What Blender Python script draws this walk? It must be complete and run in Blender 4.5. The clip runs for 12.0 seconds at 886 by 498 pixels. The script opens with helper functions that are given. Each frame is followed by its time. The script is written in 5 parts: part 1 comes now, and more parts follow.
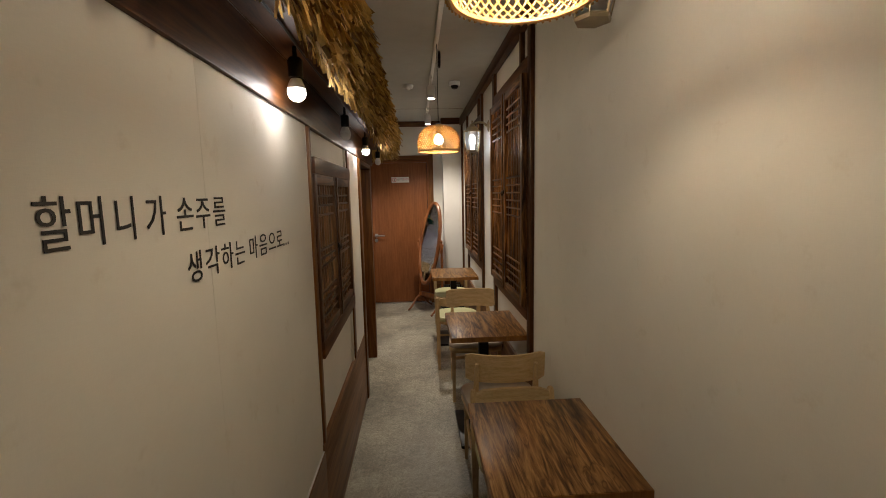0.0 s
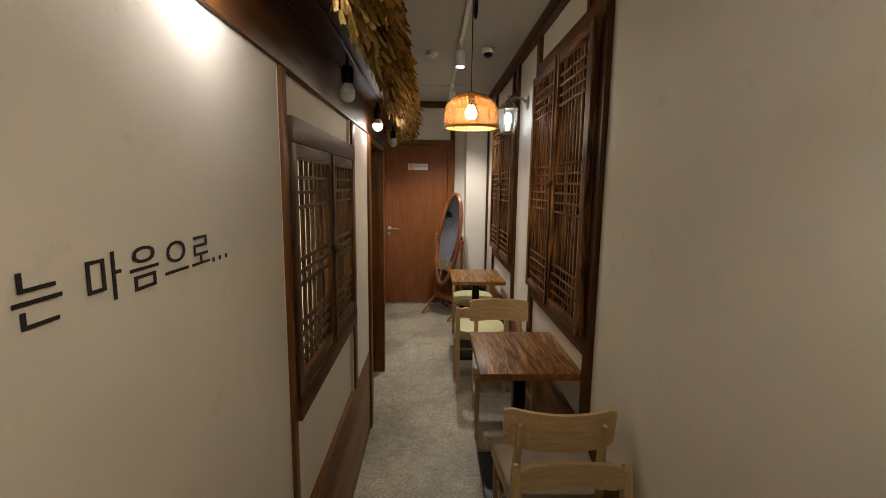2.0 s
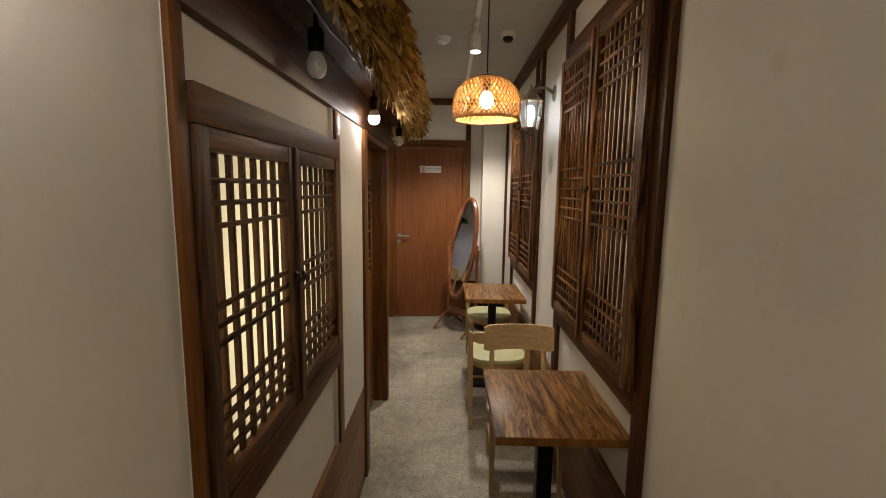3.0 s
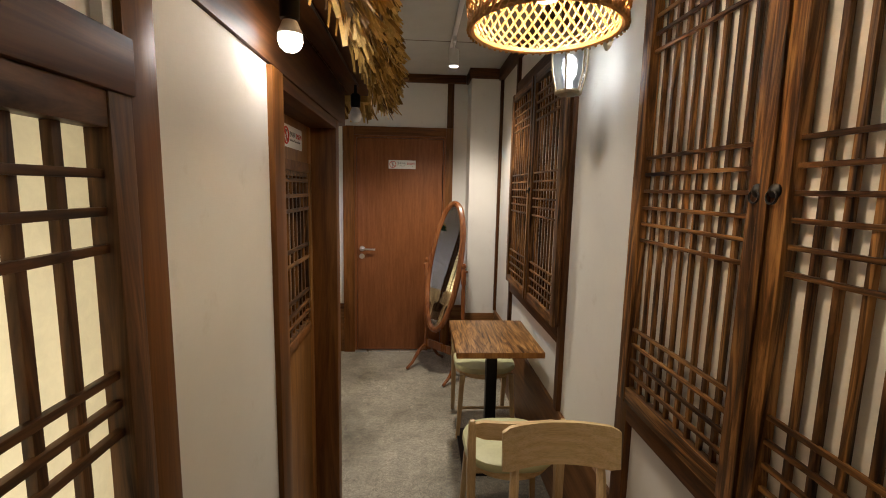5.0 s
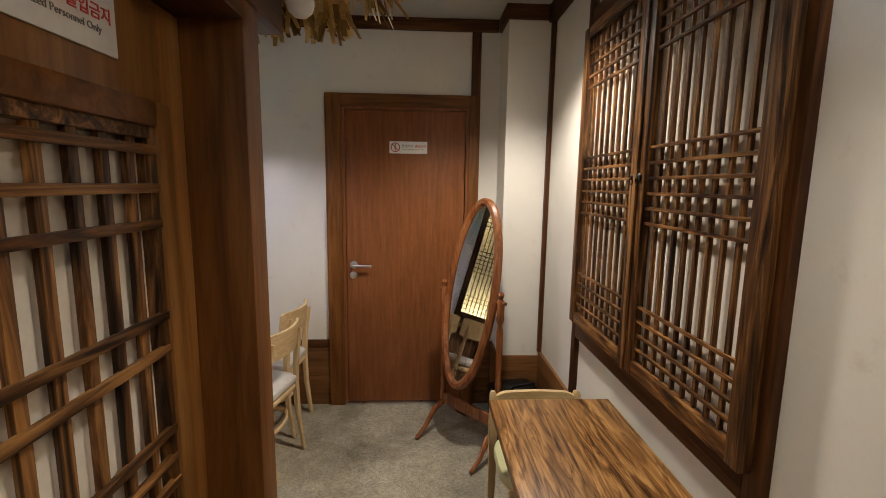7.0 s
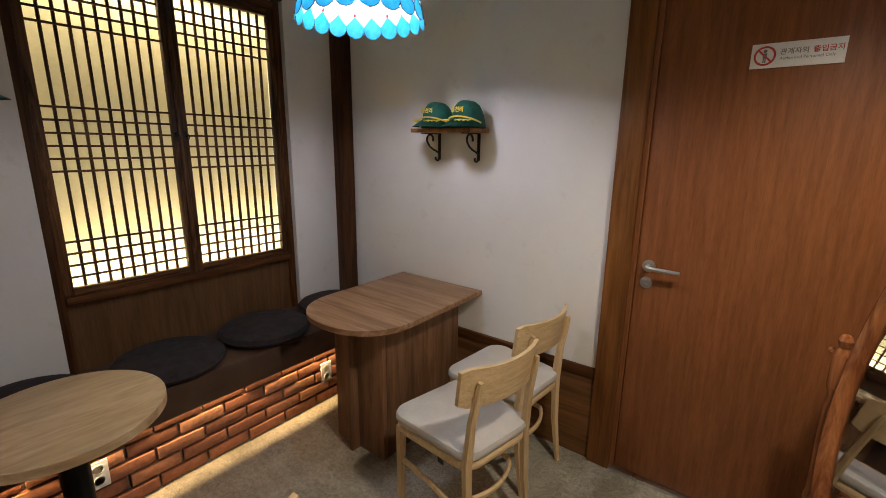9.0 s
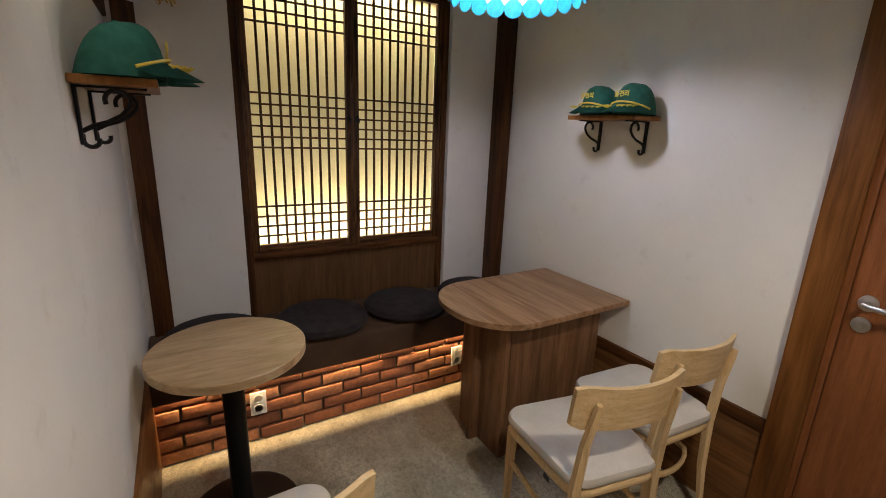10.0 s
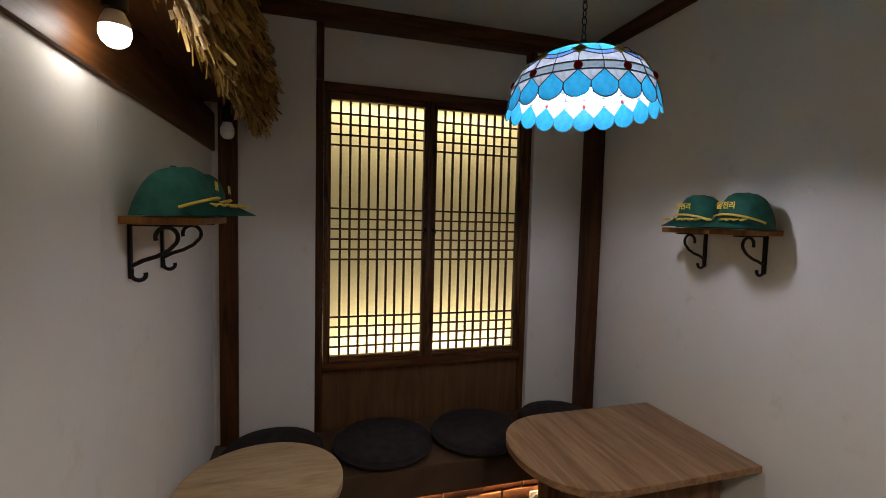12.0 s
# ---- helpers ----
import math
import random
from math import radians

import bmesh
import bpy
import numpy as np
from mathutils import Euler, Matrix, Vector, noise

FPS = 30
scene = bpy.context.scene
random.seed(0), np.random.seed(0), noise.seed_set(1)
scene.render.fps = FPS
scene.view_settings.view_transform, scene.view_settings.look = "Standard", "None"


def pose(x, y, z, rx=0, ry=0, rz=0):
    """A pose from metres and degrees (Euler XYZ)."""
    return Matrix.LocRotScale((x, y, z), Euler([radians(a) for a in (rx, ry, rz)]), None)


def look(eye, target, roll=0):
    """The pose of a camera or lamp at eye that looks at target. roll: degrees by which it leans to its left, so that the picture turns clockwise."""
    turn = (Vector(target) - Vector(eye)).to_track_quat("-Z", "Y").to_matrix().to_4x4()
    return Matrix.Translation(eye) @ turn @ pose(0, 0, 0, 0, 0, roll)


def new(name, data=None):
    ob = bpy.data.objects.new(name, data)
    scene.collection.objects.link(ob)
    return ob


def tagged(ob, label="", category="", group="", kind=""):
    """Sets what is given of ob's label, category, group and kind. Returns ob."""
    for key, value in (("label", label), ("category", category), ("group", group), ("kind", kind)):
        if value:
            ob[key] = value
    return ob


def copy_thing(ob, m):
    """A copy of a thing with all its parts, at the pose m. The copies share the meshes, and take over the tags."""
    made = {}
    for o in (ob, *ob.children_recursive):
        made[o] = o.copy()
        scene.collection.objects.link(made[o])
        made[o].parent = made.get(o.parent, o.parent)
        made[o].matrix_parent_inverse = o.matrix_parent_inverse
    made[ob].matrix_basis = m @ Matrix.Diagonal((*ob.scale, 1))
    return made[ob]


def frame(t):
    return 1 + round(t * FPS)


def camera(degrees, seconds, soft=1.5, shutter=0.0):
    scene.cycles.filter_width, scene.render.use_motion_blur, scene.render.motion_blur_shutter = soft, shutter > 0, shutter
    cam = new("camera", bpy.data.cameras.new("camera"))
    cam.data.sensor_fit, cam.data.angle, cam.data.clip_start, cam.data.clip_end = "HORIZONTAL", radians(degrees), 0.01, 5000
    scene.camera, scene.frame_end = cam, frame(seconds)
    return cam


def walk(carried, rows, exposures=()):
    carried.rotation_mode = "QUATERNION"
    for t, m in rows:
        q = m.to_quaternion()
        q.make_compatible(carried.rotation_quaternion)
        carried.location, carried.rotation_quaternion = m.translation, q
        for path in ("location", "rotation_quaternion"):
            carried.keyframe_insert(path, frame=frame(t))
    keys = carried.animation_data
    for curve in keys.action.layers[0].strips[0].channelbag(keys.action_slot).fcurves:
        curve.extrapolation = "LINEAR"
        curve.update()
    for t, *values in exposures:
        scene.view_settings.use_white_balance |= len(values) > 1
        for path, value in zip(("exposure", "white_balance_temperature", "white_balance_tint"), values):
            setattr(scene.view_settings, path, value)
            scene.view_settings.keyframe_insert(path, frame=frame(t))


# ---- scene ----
cam = camera(89.7, 12.0, soft=0.95)
PATH = [
    (0, (0.333, -0.093, 1.606), (0.448, 1.888, 1.359), -1.2),
    (0.5, (0.33, 0.018, 1.596), (0.431, 1.998, 1.328), -1.0),
    (1, (0.347, 0.149, 1.598), (0.434, 2.127, 1.314), -0.3),
    (1.5, (0.329, 0.343, 1.592), (0.408, 2.321, 1.303), 0.4),
    (2, (0.292, 0.571, 1.591), (0.346, 2.549, 1.305), 0.7),
    (2.2, (0.308, 0.653, 1.582), (0.336, 2.633, 1.3), 0.8),
    (2.5, (0.325, 0.812, 1.597), (0.328, 2.792, 1.318), 0.8),
    (3, (0.346, 1.036, 1.598), (0.321, 3.017, 1.326), 0.8),
    (3.2, (0.321, 1.129, 1.593), (0.311, 3.11, 1.322), 0.7),
    (4.8, (0.286, 2.057, 1.583), (0.383, 4.037, 1.321), 1.1),
    (5, (0.269, 2.172, 1.597), (0.384, 4.15, 1.33), 1.2),
    (5.5, (0.271, 2.441, 1.571), (0.403, 4.42, 1.316), 0.8),
    (6, (0.292, 2.758, 1.589), (0.429, 4.738, 1.343), 0.7),
    (6.2, (0.289, 2.88, 1.572), (0.435, 4.86, 1.33), 0.6),
    (6.5, (0.264, 3.066, 1.576), (0.404, 5.045, 1.326), 0.4),
    (6.7, (0.248, 3.19, 1.579), (0.368, 5.169, 1.314), 0.6),
    (8.3, (0.116, 4.12, 1.496), (-0.304, 6.038, 1.114), -0.5),
    (8.5, (0.133, 4.235, 1.503), (-0.516, 6.081, 1.089), -0.0),
    (9, (0.16, 4.447, 1.507), (-1.025, 5.992, 1.05), 0.7),
    (9.5, (0.163, 4.54, 1.476), (-1.371, 5.719, 0.967), 1.5),
    (10, (0.18, 4.591, 1.491), (-1.474, 5.591, 0.979), 2.2),
    (10.5, (0.192, 4.615, 1.472), (-1.547, 5.503, 1.041), 2.2),
    (11, (0.165, 4.615, 1.512), (-1.624, 5.458, 1.214), 2.0),
    (11.3, (0.123, 4.655, 1.546), (-1.715, 5.418, 1.351), 1.7),
    (11.5, (0.091, 4.666, 1.565), (-1.764, 5.395, 1.4), 1.6),
    (12, (0.081, 4.845, 1.595), (-1.832, 5.413, 1.464), 1.4),
]
EXPOSURES = [(0, 0.03), (2.0, 0.05), (3.2, 0.13), (4.8, 0.08), (5.5, 0.12), (6.5, 0.08), (8.3, 0.18), (9.0, -0.02), (11.0, -0.1), (11.5, -0.4), (12, -0.7)]
walk(cam, [(t, look(eye, target, roll)) for t, eye, target, roll in PATH], EXPOSURES)


# ---- world and lamps ----
world = bpy.data.worlds.new("world")
scene.world = world
world.use_nodes = True
world.node_tree.nodes["Background"].inputs["Color"].default_value = (0.05, 0.045, 0.04, 1)
world.node_tree.nodes["Background"].inputs["Strength"].default_value = 0.1
SPOT, LED, BOX = 100.0, 12.0, 9.5


def lamp(name, kind, place, watts, colour, size=0.03, target=None, cone=100, size_y=None, m=None):
    data = bpy.data.lights.new(name, kind)
    data.energy, data.color = watts, colour
    if kind == "AREA":
        data.size = size
        if size_y:
            data.shape, data.size_y = "RECTANGLE", size_y
    else:
        data.shadow_soft_size = size
    if kind == "SPOT":
        data.spot_size, data.spot_blend = radians(cone), 0.6
    ob = new(name, data)
    ob.matrix_world = m if m else look(place, target) if target else Matrix.Translation(place)
    return ob


WARM, NEUTRAL, COOL, AMBER = (1.0, 0.74, 0.46), (1.0, 0.90, 0.78), (0.80, 0.90, 1.0), (1.0, 0.67, 0.33)

# ---- materials ----


def material(name):
    m = bpy.data.materials.new(name)
    m.use_nodes = True
    nt = m.node_tree
    return m, nt, nt.nodes["Principled BSDF"]


def node(nt, kind, **values):
    n = nt.nodes.new(kind)
    for key, value in values.items():
        n.inputs[key.replace("_", " ")].default_value = value
    return n


def coords(nt, scale=(1, 1, 1), shift=True):
    tc = nt.nodes.new("ShaderNodeTexCoord")
    mp = nt.nodes.new("ShaderNodeMapping")
    mp.inputs["Scale"].default_value = scale
    nt.links.new(tc.outputs["Object"], mp.inputs["Vector"])
    if shift:
        info = nt.nodes.new("ShaderNodeObjectInfo")
        mul = nt.nodes.new("ShaderNodeMath")
        mul.operation = "MULTIPLY"
        mul.inputs[1].default_value = 37.0
        nt.links.new(info.outputs["Random"], mul.inputs[0])
        nt.links.new(mul.outputs[0], mp.inputs["Location"])
    return mp.outputs["Vector"]


def ramp(nt, source, *stops):
    r = nt.nodes.new("ShaderNodeValToRGB")
    e = r.color_ramp.elements
    e[0].position, e[0].color = stops[0][0], (*stops[0][1], 1)
    e[1].position, e[1].color = stops[-1][0], (*stops[-1][1], 1)
    for p, c in stops[1:-1]:
        k = e.new(p)
        k.color = (*c, 1)
    nt.links.new(source, r.inputs["Fac"])
    return r.outputs["Color"]


def mixed(nt, a, b, fac, blend="MIX"):
    m = nt.nodes.new("ShaderNodeMix")
    m.data_type, m.blend_type = "RGBA", blend
    for value, k in ((fac, 0), (a, 6), (b, 7)):
        if hasattr(value, "links"):
            nt.links.new(value, m.inputs[k])
        else:
            m.inputs[k].default_value = value if k == 0 else (*value, 1)
    return m.outputs[2]


def bumped(nt, bsdf, height, strength, distance=0.002):
    b = node(nt, "ShaderNodeBump", Strength=strength, Distance=distance)
    nt.links.new(height, b.inputs["Height"])
    nt.links.new(b.outputs["Normal"], bsdf.inputs["Normal"])


def noise_tex(nt, vector, scale, detail=4.0, rough=0.55, distortion=0.0):
    n = node(nt, "ShaderNodeTexNoise", Scale=scale, Detail=detail, Roughness=rough, Distortion=distortion)
    nt.links.new(vector, n.inputs["Vector"])
    return n.outputs["Fac"]


def wood(name, dark, mid, light, axis="z", grain=26.0, rough=0.5, bump=0.25, swirl=1.2, coat=0.0, stretch=0.07, veins=0.0, patch=0.75):
    """Wood whose grain runs along one axis."""
    m, nt, b = material(name)
    v = coords(nt, {"x": (stretch, 1, 1), "y": (1, stretch, 1), "z": (1, 1, stretch)}[axis])
    g = noise_tex(nt, v, grain, 6, 0.6, swirl)
    wide = noise_tex(nt, v, grain * 0.22, 3, 0.5, swirl * 0.6)
    fine = noise_tex(nt, v, grain * 6, 2, 0.5, 0.2)
    c = ramp(nt, g, (0.36, dark), (0.5, mid), (0.64, light))
    c2 = ramp(nt, wide, (0.3, (0.55, 0.55, 0.55)), (0.7, (1.15, 1.12, 1.1)))
    c = mixed(nt, c, c2, patch, "MULTIPLY")
    info = nt.nodes.new("ShaderNodeObjectInfo")
    c3 = ramp(nt, info.outputs["Random"], (0.0, (0.82, 0.82, 0.82)), (1.0, (1.1, 1.08, 1.06)))
    c = mixed(nt, c, c3, 1.0, "MULTIPLY")
    c = mixed(nt, c, ramp(nt, fine, (0.35, (0.72, 0.7, 0.68)), (0.55, (1, 1, 1))), 0.5, "MULTIPLY")
    if veins:
        lines = noise_tex(nt, v, grain * 0.5, 2, 0.4, swirl * 1.6)
        thin = ramp(nt, lines, (0.455, (1, 1, 1)), (0.48, (0.42, 0.36, 0.32)), (0.50, (0.42, 0.36, 0.32)), (0.53, (1, 1, 1)))
        c = mixed(nt, c, thin, veins, "MULTIPLY")
    nt.links.new(c, b.inputs["Base Color"])
    b.inputs["Specular IOR Level"].default_value = 0.24
    rr = ramp(nt, wide, (0.3, (rough + 0.1,) * 3), (0.7, (rough - 0.08,) * 3))
    nt.links.new(rr, b.inputs["Roughness"])
    b.inputs["Coat Weight"].default_value = coat
    b.inputs["Coat Roughness"].default_value = 0.25
    bumped(nt, b, g, bump, 0.0015)
    return m


def plain(name, colour, rough=0.5, metal=0.0, vary=0.12, scale=30.0, bump=0.05, sheen=0.0):
    m, nt, b = material(name)
    v = coords(nt)
    n1, n2 = noise_tex(nt, v, scale, 5, 0.6), noise_tex(nt, v, scale * 0.12, 3, 0.5)
    lo, hi = tuple(c * (1 - vary) for c in colour), tuple(min(1, c * (1 + vary)) for c in colour)
    c = ramp(nt, n2, (0.3, lo), (0.7, hi))
    c = mixed(nt, c, ramp(nt, n1, (0.3, (0.88,) * 3), (0.65, (1,) * 3)), 0.6, "MULTIPLY")
    nt.links.new(c, b.inputs["Base Color"])
    nt.links.new(ramp(nt, n2, (0.3, (min(1, rough + 0.08),) * 3), (0.7, (max(0, rough - 0.06),) * 3)), b.inputs["Roughness"])
    b.inputs["Metallic"].default_value = metal
    b.inputs["Sheen Weight"].default_value = sheen
    bumped(nt, b, n1, bump, 0.001)
    return m


def wallpaper(name, colour):
    """Embossed paper with a faint linen weave, rubbed and stained in places."""
    m, nt, b = material(name)
    v = coords(nt, shift=False)
    weave_a = noise_tex(nt, coords(nt, (1, 1, 0.06), False), 900, 2, 0.5)
    weave_b = noise_tex(nt, coords(nt, (0.06, 0.06, 1), False), 900, 2, 0.5)
    weave = mixed(nt, weave_a, weave_b, 0.5)
    big, blot = noise_tex(nt, v, 1.6, 4, 0.6), noise_tex(nt, v, 9.0, 5, 0.7)
    c = ramp(nt, big, (0.3, tuple(k * 0.93 for k in colour)), (0.7, tuple(min(1, k * 1.04) for k in colour)))
    c = mixed(nt, c, ramp(nt, blot, (0.27, (0.86, 0.83, 0.79)), (0.4, (1, 1, 1))), 0.7, "MULTIPLY")
    c = mixed(nt, c, ramp(nt, weave, (0.35, (0.93,) * 3), (0.65, (1,) * 3)), 0.6, "MULTIPLY")
    nt.links.new(c, b.inputs["Base Color"])
    b.inputs["Roughness"].default_value = 0.72
    bumped(nt, b, weave, 0.25, 0.0008)
    return m


def glow(name, colour, strength):
    m, nt, b = material(name)
    b.inputs["Base Color"].default_value = (*colour, 1)
    b.inputs["Emission Color"].default_value = (*colour, 1)
    b.inputs["Emission Strength"].default_value = strength
    return m


def floor_material():
    """Sealed grey concrete with fine aggregate and worn cloudy patches."""
    m, nt, b = material("sealed_concrete")
    v = coords(nt, shift=False)
    big, mid, fine = noise_tex(nt, v, 1.7, 6, 0.65, 0.4), noise_tex(nt, v, 14, 6, 0.7), noise_tex(nt, v, 210, 3, 0.6)
    vor = node(nt, "ShaderNodeTexVoronoi", Scale=120.0)
    nt.links.new(v, vor.inputs["Vector"])
    c = ramp(nt, big, (0.3, (0.20, 0.188, 0.150)), (0.52, (0.42, 0.395, 0.325)), (0.72, (0.58, 0.55, 0.465)))
    c = mixed(nt, c, ramp(nt, mid, (0.3, (0.68, 0.67, 0.65)), (0.6, (1.08, 1.07, 1.05))), 0.8, "MULTIPLY")
    c = mixed(nt, c, ramp(nt, fine, (0.38, (0.36, 0.34, 0.31)), (0.6, (1.25, 1.22, 1.16))), 0.85, "MULTIPLY")
    grit = noise_tex(nt, v, 55, 4, 0.7)
    c = mixed(nt, c, ramp(nt, grit, (0.36, (0.55, 0.53, 0.50)), (0.56, (1.12, 1.11, 1.08))), 0.75, "MULTIPLY")
    c = mixed(nt, c, ramp(nt, vor.outputs["Distance"], (0.0, (1.25, 1.22, 1.15)), (0.5, (0.9, 0.9, 0.9))), 0.6, "MULTIPLY")
    nt.links.new(c, b.inputs["Base Color"])
    nt.links.new(ramp(nt, big, (0.3, (0.42,) * 3), (0.7, (0.62,) * 3)), b.inputs["Roughness"])
    bumped(nt, b, fine, 0.25, 0.001)
    return m


def brick_material():
    m, nt, b = material("red_brick")
    v = coords(nt)
    info = nt.nodes.new("ShaderNodeObjectInfo")
    c = ramp(nt, info.outputs["Random"], (0.0, (0.20, 0.075, 0.04)), (0.5, (0.34, 0.13, 0.065)), (1.0, (0.46, 0.22, 0.12)))
    n = noise_tex(nt, v, 38, 6, 0.7)
    c = mixed(nt, c, ramp(nt, n, (0.3, (0.55, 0.52, 0.5)), (0.62, (1.2, 1.15, 1.1))), 0.8, "MULTIPLY")
    nt.links.new(c, b.inputs["Base Color"])
    b.inputs["Roughness"].default_value = 0.85
    bumped(nt, b, n, 0.6, 0.004)
    return m


def paper_material(name, colour, through_light):
    """Mulberry paper: scatters light back and lets part of it through."""
    m, nt, b = material(name)
    v = coords(nt)
    n = noise_tex(nt, v, 60, 6, 0.7, 0.6)
    c = ramp(nt, n, (0.3, tuple(k * 0.9 for k in colour)), (0.7, colour))
    nt.links.new(c, b.inputs["Base Color"])
    b.inputs["Roughness"].default_value = 0.9
    t = nt.nodes.new("ShaderNodeBsdfTranslucent")
    nt.links.new(c, t.inputs["Color"])
    mix = node(nt, "ShaderNodeMixShader", Fac=through_light)
    nt.links.new(b.outputs[0], mix.inputs[1])
    nt.links.new(t.outputs[0], mix.inputs[2])
    nt.links.new(mix.outputs[0], nt.nodes["Material Output"].inputs["Surface"])
    return m


def stained_glass(name, colour, strength):
    m, nt, b = material(name)
    v = coords(nt, shift=False)
    n = noise_tex(nt, v, 40, 3, 0.5, 1.0)
    c = ramp(nt, n, (0.3, tuple(k * 0.75 for k in colour)), (0.7, colour))
    nt.links.new(mixed(nt, c, ramp(nt, n, (0.0, (0.30,) * 3), (1.0, (0.36,) * 3)), 1.0, "MULTIPLY"), b.inputs["Base Color"])
    b.inputs["Roughness"].default_value = 0.2
    t = nt.nodes.new("ShaderNodeBsdfTranslucent")
    nt.links.new(c, t.inputs["Color"])
    mix = node(nt, "ShaderNodeMixShader", Fac=strength)
    nt.links.new(b.outputs[0], mix.inputs[1])
    nt.links.new(t.outputs[0], mix.inputs[2])
    nt.links.new(mix.outputs[0], nt.nodes["Material Output"].inputs["Surface"])
    return m


def straw_material():
    m, nt, b = material("rice_straw")
    geo = nt.nodes.new("ShaderNodeNewGeometry")
    c = ramp(nt, geo.outputs["Random Per Island"], (0.0, (0.13, 0.065, 0.013)), (0.4, (0.44, 0.26, 0.06)), (1.0, (0.78, 0.54, 0.19)))
    n = noise_tex(nt, coords(nt, (1, 1, 1), False), 120, 3, 0.6)
    c = mixed(nt, c, ramp(nt, n, (0.3, (0.7,) * 3), (0.6, (1.05,) * 3)), 0.7, "MULTIPLY")
    nt.links.new(c, b.inputs["Base Color"])
    b.inputs["Roughness"].default_value = 0.6
    return m


def bamboo_material():
    m, nt, b = material("woven_bamboo")
    c = (0.50, 0.26, 0.07)
    n = noise_tex(nt, coords(nt), 60, 3, 0.6)
    col = ramp(nt, n, (0.3, tuple(k * 0.7 for k in c)), (0.7, c))
    nt.links.new(col, b.inputs["Base Color"])
    b.inputs["Roughness"].default_value = 0.5
    t = nt.nodes.new("ShaderNodeBsdfTranslucent")
    nt.links.new(col, t.inputs["Color"])
    mix = node(nt, "ShaderNodeMixShader", Fac=0.14)
    nt.links.new(b.outputs[0], mix.inputs[1])
    nt.links.new(t.outputs[0], mix.inputs[2])
    nt.links.new(mix.outputs[0], nt.nodes["Material Output"].inputs["Surface"])
    return m


def glass_material(name, tint, rough=0.02):
    m, nt, b = material(name)
    b.inputs["Base Color"].default_value = (*tint, 1)
    b.inputs["Transmission Weight"].default_value = 1.0
    b.inputs["Roughness"].default_value = rough
    b.inputs["IOR"].default_value = 1.1
    return m


M_WALL = wallpaper("ivory_wallpaper", (0.76, 0.73, 0.67))
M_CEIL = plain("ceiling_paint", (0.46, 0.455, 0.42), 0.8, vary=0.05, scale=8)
M_FLOOR = floor_material()
TRIM3 = ((0.052, 0.017, 0.004), (0.100, 0.036, 0.009), (0.150, 0.058, 0.015))
M_TRIM_Z, M_TRIM_Y, M_TRIM_X = (wood("stained_trim_" + a, *TRIM3, axis=a, rough=0.5) for a in "zyx")
FRAME3 = ((0.12, 0.043, 0.009), (0.185, 0.070, 0.015), (0.24, 0.098, 0.024))
M_FRAME_Z, M_FRAME_X = (wood("frame_timber_" + a, *FRAME3, axis=a, rough=0.42, grain=22) for a in "zx")
WAIN3 = ((0.13, 0.054, 0.017), (0.205, 0.092, 0.030), (0.27, 0.13, 0.046))
M_WAIN_Y, M_WAIN_X = (wood("wainscot_" + a, *WAIN3, axis=a, rough=0.45, grain=18) for a in "yx")
LATT3 = ((0.018, 0.007, 0.003), (0.14, 0.060, 0.019), (0.43, 0.21, 0.068))
M_LATT_Z, M_LATT_X = (wood("charred_pine_" + a, *[tuple(c * 0.9 for c in col) for col in LATT3], axis=a, rough=0.42, grain=30, swirl=2.0, bump=0.45, coat=0.05) for a in "zx")
M_LATTD_Z, M_LATTD_X = (wood("dark_pine_" + a, (0.030, 0.012, 0.005), (0.095, 0.042, 0.016), (0.17, 0.080, 0.032), axis=a, rough=0.45, grain=30, swirl=2.0) for a in "zx")
M_DOOR = wood("door_laminate", (0.205, 0.070, 0.021), (0.24, 0.086, 0.028), (0.27, 0.100, 0.034), axis="z", grain=55, rough=0.42, bump=0.05, swirl=0.2, patch=0.2)
M_TEAK = wood("stained_door_timber", (0.20, 0.082, 0.020), (0.285, 0.125, 0.032), (0.35, 0.165, 0.048), axis="z", grain=20, rough=0.4, bump=0.12, swirl=0.6, patch=0.45)
M_WALNUT = wood("walnut_top", (0.075, 0.030, 0.009), (0.265, 0.130, 0.042), (0.47, 0.26, 0.092), axis="y", grain=24, rough=0.38, swirl=2.2, bump=0.10, coat=0.12, stretch=0.10, veins=0.8, patch=0.55)
M_OAK = wood("pale_oak_laminate", (0.37, 0.25, 0.13), (0.48, 0.335, 0.185), (0.55, 0.395, 0.235), axis="y", grain=16, rough=0.45, swirl=1.4, bump=0.08, stretch=0.12, patch=0.3)
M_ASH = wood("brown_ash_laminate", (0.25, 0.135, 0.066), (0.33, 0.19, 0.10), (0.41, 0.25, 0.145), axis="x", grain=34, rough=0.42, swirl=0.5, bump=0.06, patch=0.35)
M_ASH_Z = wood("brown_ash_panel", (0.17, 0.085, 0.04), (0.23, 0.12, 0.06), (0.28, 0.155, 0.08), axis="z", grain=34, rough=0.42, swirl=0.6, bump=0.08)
M_BEECH = wood("beech", (0.61, 0.43, 0.215), (0.68, 0.50, 0.27), (0.73, 0.55, 0.32), axis="x", grain=60, rough=0.42, bump=0.04, swirl=0.3, coat=0.15, patch=0.2)
M_BEECH_Z = wood("beech_leg", (0.58, 0.40, 0.195), (0.65, 0.47, 0.25), (0.70, 0.52, 0.30), axis="z", grain=60, rough=0.42, bump=0.04, swirl=0.3, coat=0.15, patch=0.2)
